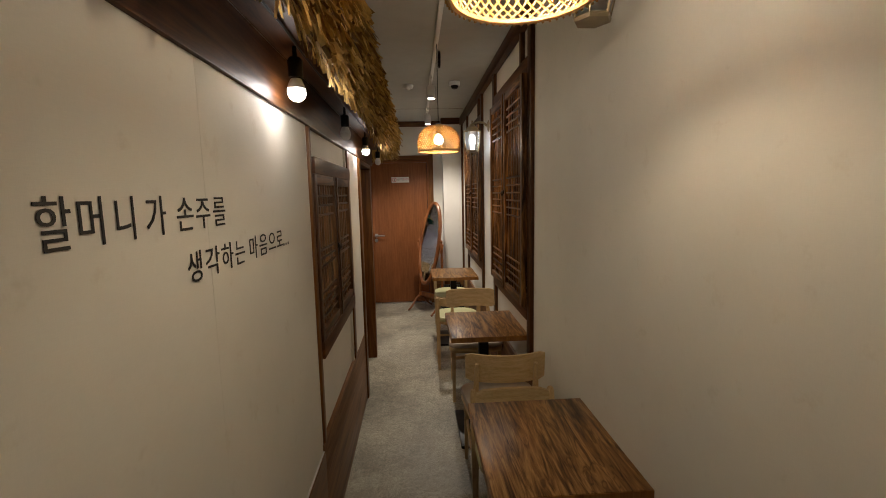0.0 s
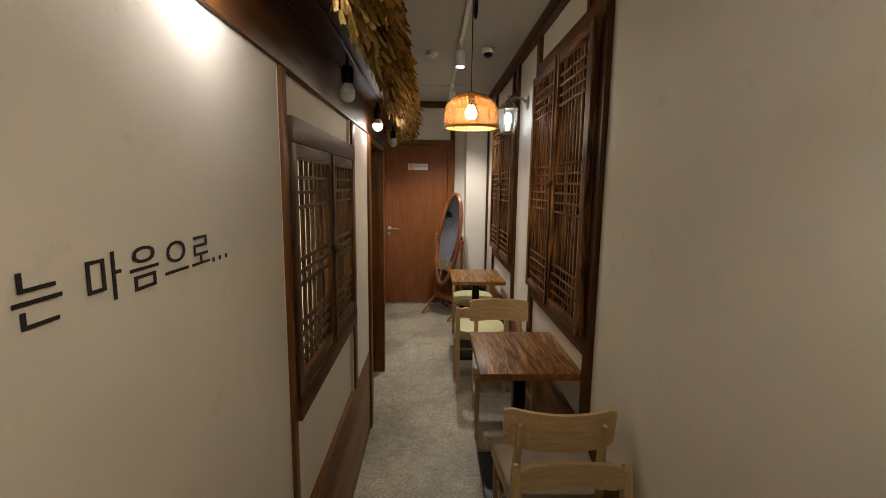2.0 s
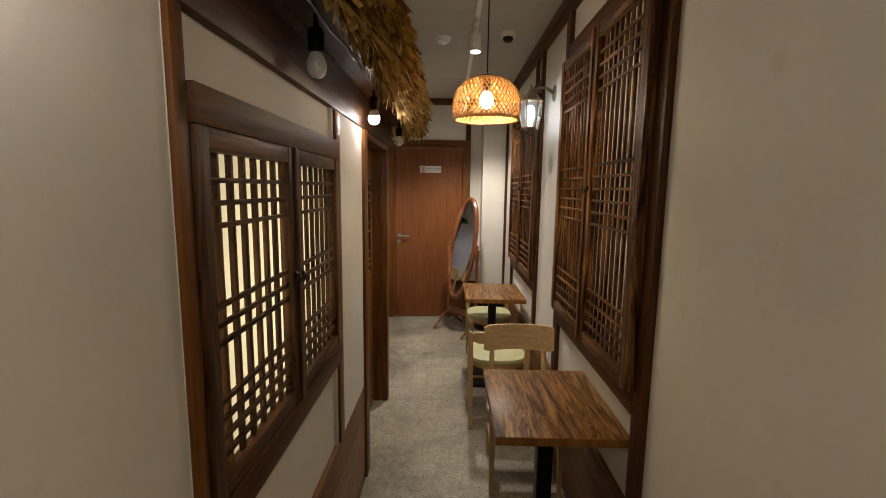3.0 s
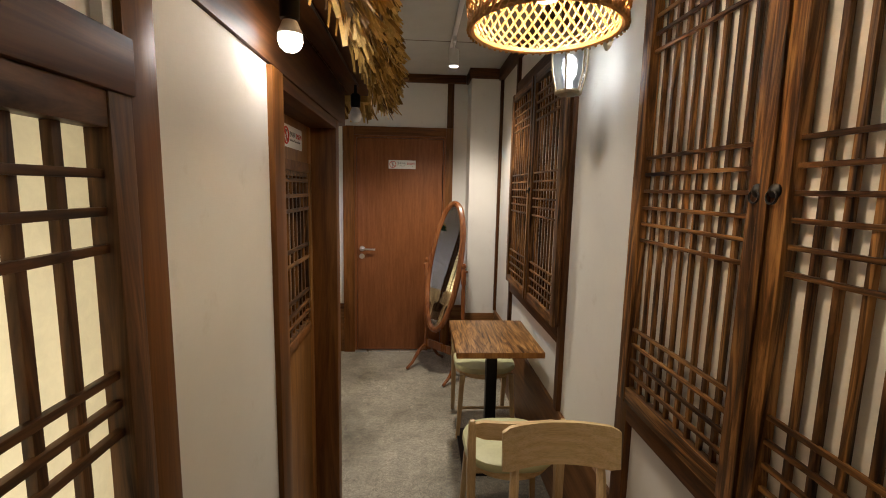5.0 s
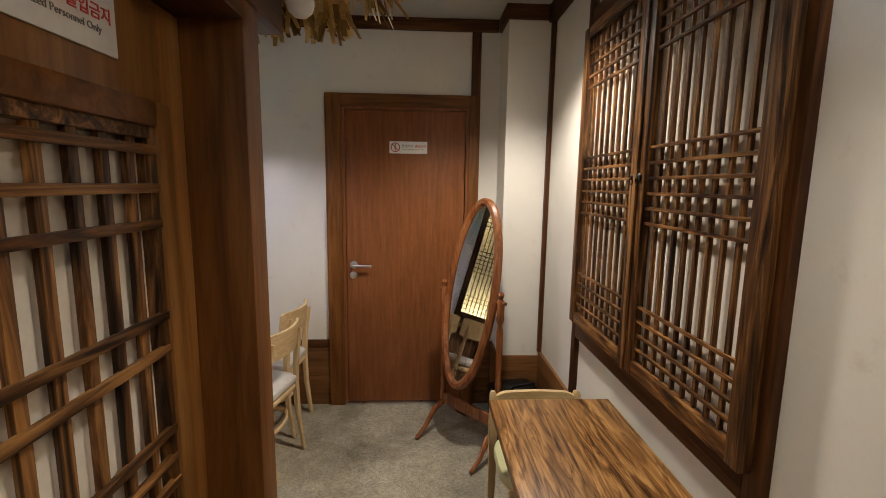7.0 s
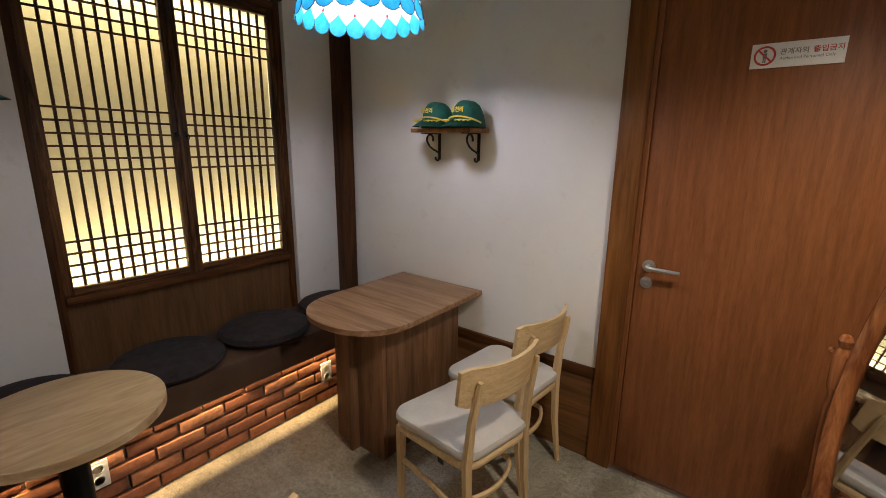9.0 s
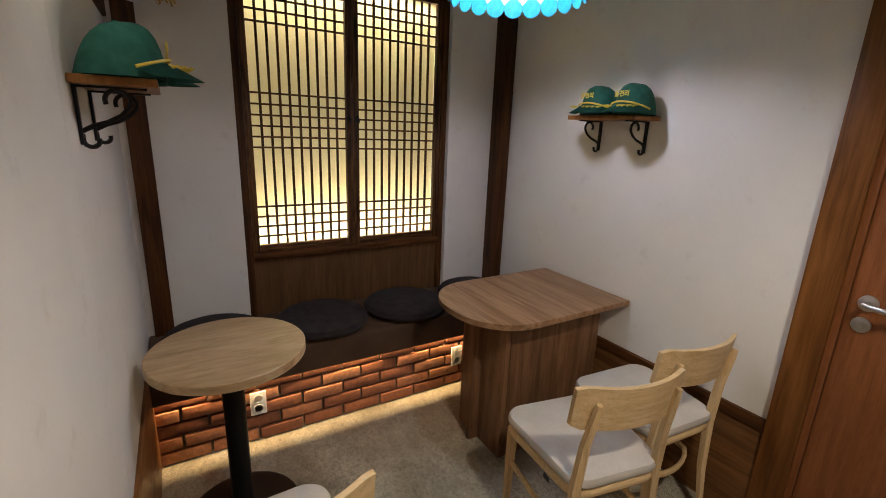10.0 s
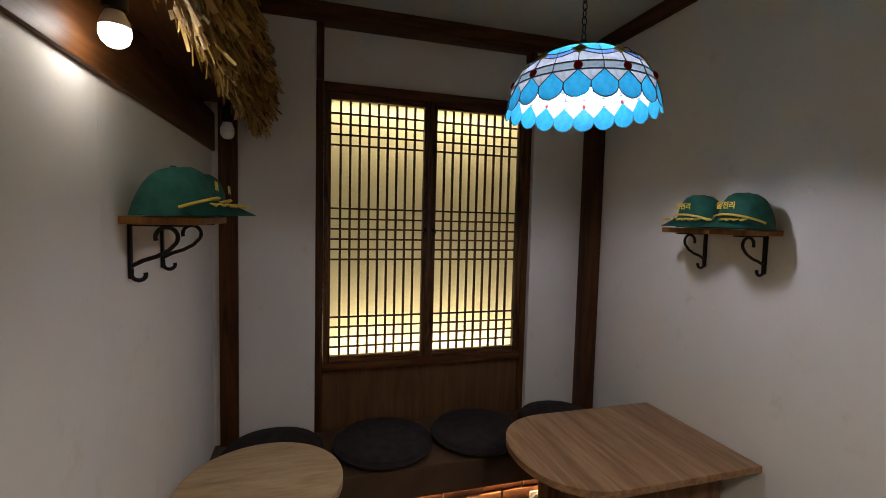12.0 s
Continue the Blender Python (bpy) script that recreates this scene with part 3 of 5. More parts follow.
def lattice_leaf(parent, u0, u1, v0, v1, mats, bars=9, stile=0.05, thick=0.032, bar=0.011, rows=None, name="leaf"):
    """One lattice leaf in the plane x-z of its parent, its face towards -y."""
    mz, mx = mats
    leaf = part(name, add_box(add_box(bmesh.new(), (u0, -thick, v0), (u0 + stile, 0, v1), 0.003), (u1 - stile, -thick, v0), (u1, 0, v1), 0.003), mz, parent)
    bm = add_box(bmesh.new(), (u0 + stile, -thick + 0.002, v0), (u1 - stile, 0, v0 + stile), 0.003)
    add_box(bm, (u0 + stile, -thick + 0.002, v1 - stile), (u1 - stile, 0, v1), 0.003)
    part("rail", bm, mx, leaf)
    a0, a1, b0, b1 = u0 + stile, u1 - stile, v0 + stile, v1 - stile
    up = to_mesh("bar", box((-bar / 2, -thick * 0.46, b0), (bar / 2, -thick * 0.10, b1), 0.001), mz)
    for k in range(bars):
        shared("bar", up, (a0 + (a1 - a0) * (k + 1) / (bars + 1), 0, 0), leaf)
    across = to_mesh("bar", box((a0, -thick * 0.64, -bar * 0.40), (a1, -thick * 0.32, bar * 0.40), 0.001), mx)
    for v in rows or rows_of_bars(b0, b1):
        shared("bar", across, (0, 0, v), leaf)
    return leaf


def ring_pull(parent, u, v, y):
    bm = lathe([(0.014, 0), (0.014, 0.004), (0.007, 0.010), (0.0005, 0.012)], turns=14)
    bmesh.ops.transform(bm, matrix=Matrix.Translation((u, y, v)) @ pose(0, 0, 0, 90), verts=bm.verts)
    add_tube(bm, [(u + 0.013 * math.cos(a), y - 0.008, v - 0.012 + 0.013 * math.sin(a)) for a in np.linspace(0, 2 * math.pi, 14, endpoint=False)], 0.0025, 6, True)
    part("ring_pull", bm, M_BLACK, parent, "black iron ring pull")


def lattice_window(name, m, w, v0, v1, mats, paper, label, bars=9, depth=0.045, stile=0.05, pull=True, group="", bar=0.011, rows=None):
    win = thing(name, label, "window", m, group, "structure")
    h = w / 2
    lattice_leaf(win, -h, -0.0005, v0, v1, mats, bars, stile, bar=bar, rows=rows)
    lattice_leaf(win, 0.0005, h, v0, v1, mats, bars, stile, bar=bar, rows=rows)
    part("meeting_strip", box((-0.012, -0.040, v0), (0.012, -0.0325, v1), 0.002), mats[0], win)
    part("pane", box((-h + 0.02, depth - 0.020, v0 + 0.02), (h - 0.02, depth - 0.017, v1 - 0.02)), paper, win, "cream mulberry paper pane")
    if pull:
        for u in (-0.022, 0.022):
            ring_pull(win, u, (v0 + v1) / 2 + 0.01, -0.032)
    return win


EASTWARD, WESTWARD = pose(0, 0, 0, 0, 0, -90), pose(0, 0, 0, 0, 0, 90)
# the two windows of the corridor wall: their face looks towards -x
for y0, y1, nm in ((2.455, 3.548, "window_1"), (4.272, 5.46, "window_2")):
    lattice_window(nm, Matrix.Translation((0.972, (y0 + y1) / 2, 0)) @ EASTWARD, y1 - y0, 0.928, 2.265, (M_LATT_Z, M_LATT_X), M_PAPER, "charred pine lattice shutters, closed, over cream paper", 8, 0.024, bar=0.0125)

# the small window in the partition, looks towards +x
lattice_window("window_3", Matrix.Translation((LX - 0.012, 2.274, 0)) @ WESTWARD, 0.96, 0.978, 1.70, (M_LATTD_Z, M_LATTD_X), M_PAPER_LIT, "dark pine lattice shutters over brightly backlit paper", 6, 0.032, stile=0.042, bar=0.013, rows=[1.028 + 0.622 * k for k in (0.05, 0.11, 0.17, 0.23, 0.42, 0.48, 0.54, 0.79, 0.86, 0.93)])

# the tall backlit window of the nook
lattice_window("window_4", Matrix.Translation((WX + 0.012, 5.460, 0)) @ WESTWARD, 1.11, 0.833, 2.223, (M_LATTD_Z, M_LATTD_X), M_PAPER_LIT, "tall dark lattice window with glowing cream paper", 9, 0.05, stile=0.035, bar=0.0115)
# light boxes behind the two backlit windows
structure("light_box", box((WX - 0.19, 4.84, 0.78), (WX - 0.152, 6.08, 2.27)), M_WHITE, "white back of the window light box", "light box")
lamp("box_light_low", "AREA", (WX - 0.075, 5.460, 0.85), BOX, (1.0, 0.88, 0.62), 0.06, size_y=1.05, m=pose(WX - 0.075, 5.460, 0.85, 180))
lamp("box_light_high", "AREA", (WX - 0.075, 5.460, 2.19), BOX * 0.55, (1.0, 0.88, 0.62), 0.06, size_y=1.05, m=pose(WX - 0.075, 5.460, 2.19))
lamp("box_light_partition", "AREA", (-0.335, 2.28, 1.34), 3.6, (1.0, 0.94, 0.84), 0.6, size_y=0.8, m=pose(-0.335, 2.28, 1.34, 0, -90))

# frame and panel of the nook window
for y0, y1 in ((4.866, 4.904), (6.016, 6.054)):
    trim("trim", (WX - 0.02, y0, 0.46), (WX + 0.05, y1, 2.27), M_TRIM_Z)
trim("trim", (WX - 0.02, 4.904, 2.225), (WX + 0.05, 6.016, 2.27), M_TRIM_Y)
trim("trim", (WX - 0.02, 4.904, 0.795), (WX + 0.06, 6.016, 0.832), M_TRIM_Y)
structure("bench_panel", box((WX - 0.01, 4.904, 0.44), (WX + 0.030, 6.016, 0.795)), M_PANEL, "brown panel between the bench and the window", "panel")


# ---- lettering on the partition ----
def brush_line(row, z, height):
    """One line of brush lettering: (character, middle, width) along the wall."""
    t = thing("wall_lettering", "black brush lettering in Korean on the ivory wall", "lettering", None, "wall lettering")
    size = height / 0.90
    for sign, y, width in row:
        m = Matrix.Translation((LX + 0.0015, y, z + 0.09 * size)) @ pose(0, 0, 0, 90, 0, 90)
        writing("character", sign, size, m, M_INK, t, 0.0, width / (0.88 * size), "CENTER")
    return t


brush_line([("할", 0.464, 0.058), ("머", 0.528, 0.056), ("니", 0.598, 0.054), ("가", 0.676, 0.060)], 1.545, 0.066)
brush_line([("손", 0.770, 0.064), ("주", 0.841, 0.064), ("를", 0.916, 0.064)], 1.545, 0.064)
brush_line([("생", 0.791, 0.062), ("각", 0.866, 0.068), ("하", 0.940, 0.064), ("는", 1.013, 0.062)], 1.444, 0.060)
t = brush_line([("마", 1.103, 0.062), ("음", 1.180, 0.066), ("으", 1.257, 0.068), ("로", 1.329, 0.062)], 1.444, 0.060)
for y in (1.371, 1.395, 1.420):
    part("dot", lathe([(0.0045, 0), (0.0045, 0.0008)], turns=12), M_INK, t).matrix_basis = pose(LX + 0.0012, y, 1.453, 0, 90, 0)


# ---- door in the partition ----
def side_door():
    d = thing("door_2", "brown timber door with a lattice pane, closed", "door", kind="structure")
    x0, x1 = -0.245, -0.205
    ya, yb, za, zb = 3.63, 4.135, 0.975, 1.692
    part("stile", box((x0, 3.40, 0.01), (x1, ya, 1.848), 0.002), M_TEAK, d)
    part("stile", box((x0, yb, 0.01), (x1, 4.203, 1.848), 0.002), M_TEAK, d)
    part("top_rail", box((x0, ya, zb), (x1, yb, 1.848), 0.002), M_TEAK, d)
    part("bottom_panel", box((x0, ya, 0.01), (x1, yb, za), 0.002), M_TEAK, d)
    for u0, u1, v0, v1, mat in ((ya, ya + 0.04, za, zb, M_TEAK), (yb - 0.04, yb, za, zb, M_TEAK), (ya + 0.04, yb - 0.04, za, za + 0.04, M_FRAME_X), (ya + 0.04, yb - 0.04, zb - 0.04, zb, M_FRAME_X)):
        bm = box((x0, u0, v0), (x1 + 0.016, u1, v1), 0.007)
        part("moulding", bm, mat, d, "rounded raised moulding")
    ua, ub, va, vb = ya + 0.04, yb - 0.04, za + 0.04, zb - 0.04
    for u0, u1, v0, v1, mat in ((ua, ua + 0.014, va, vb, M_LATT_Z), (ub - 0.014, ub, va, vb, M_LATT_Z), (ua + 0.014, ub - 0.014, va, va + 0.014, M_LATT_X), (ua + 0.014, ub - 0.014, vb - 0.018, vb, M_LATT_X)):
        part("inner_frame", box((x0 + 0.02, u0, v0), (x1 + 0.010, u1, v1), 0.003), mat, d, "charred pine inner frame")
    holder = new("lattice")
    holder.parent = d
    holder.matrix_basis = Matrix.Translation((x1 - 0.002, (ua + ub) / 2, 0)) @ WESTWARD
    h = (ub - ua) / 2
    up = to_mesh("bar", box((-0.0085, -0.006, va), (0.0085, 0.004, vb), 0.001), M_LATT_Z)
    for k in range(7):
        shared("bar", up, (-h + 2 * h * (k + 1) / 8, 0, 0), holder)
    across = to_mesh("bar", box((-h, -0.014, -0.007), (h, -0.003, 0.007), 0.001), M_LATT_X)
    for v in (1.065, 1.11, 1.16, 1.30, 1.355, 1.505, 1.56, 1.618):
        shared("bar", across, (0, 0, v), holder)
    part("pane", box((x1 - 0.016, ua, va), (x1 - 0.013, ub, vb)), M_PAPER, d, "cream paper pane")
    trim("trim", (-0.26, 3.40, 1.85), (LX + 0.008, 4.203, 1.886), M_TRIM_Y, "dark brown door head")
    return d


side_door()
notice(Matrix.Translation((-0.203, 3.903, 1.775)) @ WESTWARD, 0.258, 0.079)


# ---- straw eave ----
def straw_eave(name, start, end, outward, label):
    """A thatched eave: a core with thousands of loose straw ends laid over it."""
    start, end, out = Vector(start), Vector(end), Vector(outward)
    run = end - start
    length = run.length
    along = run / length
    section = [(0.0, 2.44), (0.09, 2.38), (0.135, 2.24), (0.125, 2.10), (0.085, 2.015), (0.045, 2.03)]
    verts, faces = [], []
    rng = random.Random(len(label))
    for p in (start, end - along * 0.03):
        for o, z in section:
            verts.append(p + out * (o - 0.012) + Vector((0, 0, z)))
    n = len(section)
    for k in range(n):
        faces.append((k, (k + 1) % n, n + (k + 1) % n, n + k))
    faces += [tuple(range(n))[::-1], tuple(range(n, 2 * n))]
    cuts = [0.0]
    for a, b in zip(section, section[1:]):
        cuts.append(cuts[-1] + math.dist(a, b))
    for k in range(int(length * 2100)):
        s = rng.uniform(0, cuts[-1])
        j = max(i for i in range(n - 1) if cuts[i] <= s)
        f = (s - cuts[j]) / (cuts[j + 1] - cuts[j])
        o = section[j][0] + f * (section[j + 1][0] - section[j][0])
        z = section[j][1] + f * (section[j + 1][1] - section[j][1])
        t = rng.uniform(0, length)
        tip = length - t < 0.06
        base = start + along * t + out * (o - 0.01) + Vector((0, 0, z))
        ln = rng.uniform(0.04, 0.095)
        d = Vector((0, 0, -1)) + out * rng.uniform(-0.15, 0.55) + along * rng.gauss(0, 0.28)
        if tip:
            d += along * rng.uniform(0, 0.5)
        d.normalize()
        w = rng.uniform(0.004, 0.0105)
        side = (along + out * rng.uniform(-0.8, 0.8)).normalized() * w
        lift = out * rng.uniform(0.004, 0.022)
        mid, far = base + d * ln * 0.5 + lift, base + d * ln + lift * rng.uniform(0.6, 2.2)
        i = len(verts)
        ridge = d.cross(side).normalized() * w * 0.6
        verts += [base - side, base + side, mid + side, mid - side + ridge, far + side * 0.7, far - side * 0.7 + ridge]
        faces += [(i, i + 1, i + 2, i + 3), (i + 3, i + 2, i + 4, i + 5)]
    me = bpy.data.meshes.new(name)
    me.from_pydata(verts, [], faces)
    me.materials.append(M_STRAW)
    ob = new(name, me)
    return tagged(ob, label, "straw eave", kind="stuff")


straw_eave("straw_eave", (0.02, -1.2, 0), (0.02, 4.52, 0), (1, 0, 0), "golden rice-straw thatch along the corridor eave")
straw_eave("straw_eave", (0.02, 4.525, 0), (-2.16, 4.525, 0), (0, 1, 0), "golden rice-straw thatch over the nook wall")


# ---- lamps ----
def bulb_lamp(place, lit, label):
    x, y, z = place
    b = thing("eave_bulb", label, "bulb", Matrix.Translation(place), "bulbs under the eave")
    part("globe", lathe([(0.001, -0.034), (0.013, -0.031), (0.023, -0.022), (0.0275, -0.008), (0.0265, 0.004)], turns=20), M_BULB if lit else M_BULB_OFF, b, "glowing white globe" if lit else "unlit frosted globe")
    part("collar", lathe([(0.0268, 0.0042), (0.0268, 0.010), (0.019, 0.028), (0.015, 0.036)], turns=20), M_WHITE, b, "white plastic collar")
    part("socket", lathe([(0.016, 0.034), (0.022, 0.038), (0.023, 0.088), (0.018, 0.096), (0.008, 0.098), (0.006, 2.066 - z - 0.005)], turns=16), M_BLACK, b)
    return b


for y in (1.352, 3.251):
    bulb_lamp((-0.024, y, 1.93), True, "lit white globe bulb in a black socket")
for y in (2.311, 4.312):
    bulb_lamp((-0.024, y, 1.925), False, "unlit frosted globe bulb in a black socket")
bulb_lamp((-0.95, 4.480, 1.945), True, "lit white globe bulb in a black socket")
bulb_lamp((-1.94, 4.515, 1.935), False, "unlit frosted globe bulb in a black socket")
bulb_lamp((-0.024, 0.40, 1.93), False, "unlit frosted globe bulb in a black socket")
cable = [(-0.005 + 0.003 * math.sin(k * 1.7), -1.0 + k * 0.24, 2.052 - 0.004 * (k % 3)) for k in range(23)]
tagged(part("lamp_cable", tube(cable, 0.004, 6), M_BLACK), "black lamp cable clipped under the eave", "cable")


def weave(parent, radius, height, neck, strips=44):
    """Two crossing families of split-bamboo strips over a dome."""
    prof = [(radius * 0.93, 0.0), (radius, height * 0.18), (radius * 0.985, height * 0.45), (radius * 0.87, height * 0.72), (radius * 0.60, height * 0.92), (neck, height)]

    def at(f):
        f *= len(prof) - 1
        k = min(int(f), len(prof) - 2)
        return [a + (b - a) * (f - k) for a, b in zip(prof[k], prof[k + 1])]
    for way in (1, -1):
        pts = []
        for j in range(13):
            r, z = at(j / 12)
            r += 0.0012 * way * (1 if j % 2 else -1)
            pts.append((r * math.cos(way * j / 12 * 1.15), r * math.sin(way * j / 12 * 1.15), z))
        me = to_mesh("strip", tube(pts, 0.0029, 4), M_BAMBOO)
        for k in range(strips):
            shared("strip", me, (0, 0, 0), parent).rotation_euler = (0, 0, 2 * math.pi * k / strips)


def pendant(place, top, label):
    p = thing("pendant_lamp", label, "lamp", Matrix.Translation(place), "bamboo pendants")
    shade = part("shade", lathe([(0.024, 0.168), (0.034, 0.170), (0.034, 0.177), (0.024, 0.178)], turns=24), M_BAMBOO, p, "woven split-bamboo dome shade")
    weave(shade, 0.145, 0.175, 0.03)
    rim = [(0.137 * math.cos(a), 0.137 * math.sin(a), 0.0) for a in np.linspace(0, 2 * math.pi, 40, endpoint=False)]
    bm = tube(rim, 0.006, 6, True)
    for k in range(60):
        a = 2 * math.pi * k / 60
        add_tube(bm, [(0.144 * math.cos(a), 0.144 * math.sin(a), -0.006), (0.142 * math.cos(a + 0.07), 0.142 * math.sin(a + 0.07), 0.010)], 0.0028, 4)
    part("rim", bm, M_BAMBOO, p)
    part("bulb", lathe([(0.001, 0.045), (0.020, 0.050), (0.029, 0.065), (0.030, 0.08), (0.022, 0.10), (0.014, 0.115)], turns=16), M_BULB_WARM, p, "glowing warm bulb")
    part("socket", lathe([(0.016, 0.113), (0.018, 0.118), (0.018, 0.165), (0.030, 0.172), (0.028, 0.182), (0.006, 0.19)], turns=16), M_BLACK, p)
    part("cord", tube([(0, 0, 0.188), (0, 0, top - place[2])], 0.003, 6), M_BLACK, p)
    return p


pendant((0.50, 3.03, 1.895), 2.60, "woven bamboo pendant lamp, lit warm")
pendant((0.54, 0.76, 1.965), 2.60, "woven bamboo pendant lamp, lit warm")
coil = [(0.515 + 0.004 * math.cos(a * 0.3), 3.03 + 0.042 * math.cos(a), 2.50 + 0.052 * math.sin(a)) for a in np.linspace(0, 8 * math.pi, 60)]
tagged(part("cord_coil", tube(coil, 0.004, 6), M_BLACK), "coiled black pendant cord hanging from the track", "cable")

tagged(part("ceiling_track", box((0.485, 2.30, CZ - 0.022), (0.512, 5.65, CZ - 0.001), 0.003), M_WHITE), "grey-white lighting track on the ceiling", "track")


def spot_head(x, y, power, cone):
    s = thing("track_spot", "white cylinder track spotlight, lit, pointing down", "spotlight", Matrix.Translation((x, y, 0)), "track spots")
    part("adapter", box((-0.012, -0.05, CZ - 0.055), (0.012, 0.05, CZ - 0.022), 0.003), M_WHITE, s)
    part("stem", tube([(0, 0, CZ - 0.055), (0, 0, 2.53)], 0.006, 8), M_WHITE, s)
    part("head", lathe([(0.028, 2.425), (0.034, 2.425), (0.034, 2.52), (0.028, 2.535), (0.008, 2.54)], turns=24), M_WHITE, s)
    part("lens", lathe([(0.001, 2.4225), (0.026, 2.4225), (0.026, 2.4265)], turns=24), M_BULB, s, "glowing lens")
    lamp("spot_light", "SPOT", (x, y, 2.418), power, NEUTRAL, 0.06, (x, y, 0), cone)
    return s


spot_head(0.490, 3.90, SPOT * 0.30, 90)
spot_head(0.500, 5.33, SPOT * 1.0, 132)

d = thing("dome_camera", "white dome security camera with black eye on the ceiling", "camera", Matrix.Translation((0.72, 4.17, CZ)))
part("base", lathe([(0.050, -0.001), (0.050, -0.03), (0.044, -0.036), (0.036, -0.036)], turns=24), M_WHITE, d)
part("dome", lathe([(0.036, -0.034), (0.034, -0.05), (0.024, -0.063), (0.001, -0.069)], turns=24), M_BLACK, d, "glossy black dome")
d = thing("smoke_detector", "round white smoke detector on the ceiling", "detector", Matrix.Translation((0.288, 4.29, CZ)))
part("body", lathe([(0.05, -0.001), (0.05, -0.014), (0.042, -0.03), (0.02, -0.036), (0.018, -0.044), (0.001, -0.045)], turns=24), M_WHITE, d)


def lantern(y, lit, z=2.08):
    l = thing("wall_lantern", "bronze carriage lantern with clear panes on the wall", "lantern", Matrix.Translation((0.85, y, z)), "wall lanterns")
    r = Matrix.Translation((0.155, 0, 0.115)) @ pose(0, 0, 0, 0, -90, 0)
    part("wall_plate", add_lathe(bmesh.new(), [(0.052, 0), (0.052, 0.008), (0.040, 0.016), (0.02, 0.02)], turns=20, m=r), M_BRONZE, l)
    arm = [(0.14, 0, 0.115), (0.10, 0, 0.145), (0.05, 0, 0.150), (0.012, 0, 0.135), (0.0, 0, 0.105)]
    part("arm", tube(arm, [0.012, 0.010, 0.008, 0.007, 0.007], 8), M_BRONZE, l)
    part("roof", lathe([(0.078, 0.062), (0.080, 0.070), (0.055, 0.086), (0.050, 0.10), (0.028, 0.114), (0.020, 0.13), (0.006, 0.14), (0.008, 0.155), (0.001, 0.17)], turns=6), M_BRONZE, l)
    part("base", lathe([(0.030, -0.112), (0.052, -0.108), (0.056, -0.098), (0.050, -0.092)], turns=6), M_BRONZE, l)
    for k in range(6):
        a = math.pi / 3 * k
        c, s = math.cos(a), math.sin(a)
        part("rib", tube([(0.050 * c, 0.050 * s, -0.095), (0.066 * c, 0.066 * s, -0.03), (0.071 * c, 0.071 * s, 0.03), (0.070 * c, 0.070 * s, 0.063)], 0.004, 6), M_BRONZE, l)
    for k in range(6):
        bm = bmesh.new()
        ring = []
        for r0, z in ((0.048, -0.095), (0.064, -0.03), (0.069, 0.03), (0.068, 0.063)):
            ring.append([bm.verts.new((r0 * math.cos(math.pi / 3 * (k + j)), r0 * math.sin(math.pi / 3 * (k + j)), z)) for j in (0, 1)])
        for a, b in zip(ring, ring[1:]):
            bm.faces.new((a[0], a[1], b[1], b[0]))
        bmesh.ops.solidify(bm, geom=bm.faces, thickness=0.002)
        pane = part("pane", bm, M_GLASS, l)
        pane.visible_shadow = False
    part("candle", lathe([(0.014, -0.092), (0.014, -0.05), (0.026, -0.035), (0.030, -0.005), (0.022, 0.03), (0.001, 0.045)], turns=14), M_BULB_COOL if lit else M_BULB_OFF, l, "glowing bulb" if lit else "unlit bulb")
    return l


lantern(3.95, True)
lantern(1.22, False, 2.19)


# ---- tables and chairs of the corridor ----
def cafe_table(m, w=0.47, d=0.585):
    t = thing("cafe_table", "square walnut-veneer cafe table on a black pedestal", "table", m, "corridor tables")
    part("tabletop", box((-w / 2, -d / 2, 0.712), (w / 2, d / 2, 0.745), 0.002), M_WALNUT, t)
    part("edge_band", box((-w / 2 - 0.0015, -d / 2 - 0.0015, 0.714), (w / 2 + 0.0015, d / 2 + 0.0015, 0.743)), M_TEAK, t)
    part("pedestal", box((-0.032, -0.032, 0.02), (0.032, 0.032, 0.70), 0.006), M_BLACK, t)
    part("mount", box((-0.15, -0.15, 0.70), (0.15, 0.15, 0.7115), 0.003), M_BLACK, t)
    part("base_plate", box((-0.18, -0.24, 0), (0.18, 0.24, 0.022), 0.006), M_BLACK, t)
    return t


table = cafe_table(Matrix.Translation((0.757, 2.773, 0)))
copy_thing(table, Matrix.Translation((0.760, 1.352, 0)))
copy_thing(table, Matrix.Translation((0.720, 4.705, 0)))


def arc(r, a0, a1, n, cy=0.0):
    return [(r * math.sin(a), cy - r * math.cos(a)) for a in np.linspace(radians(a0), radians(a1), n)]


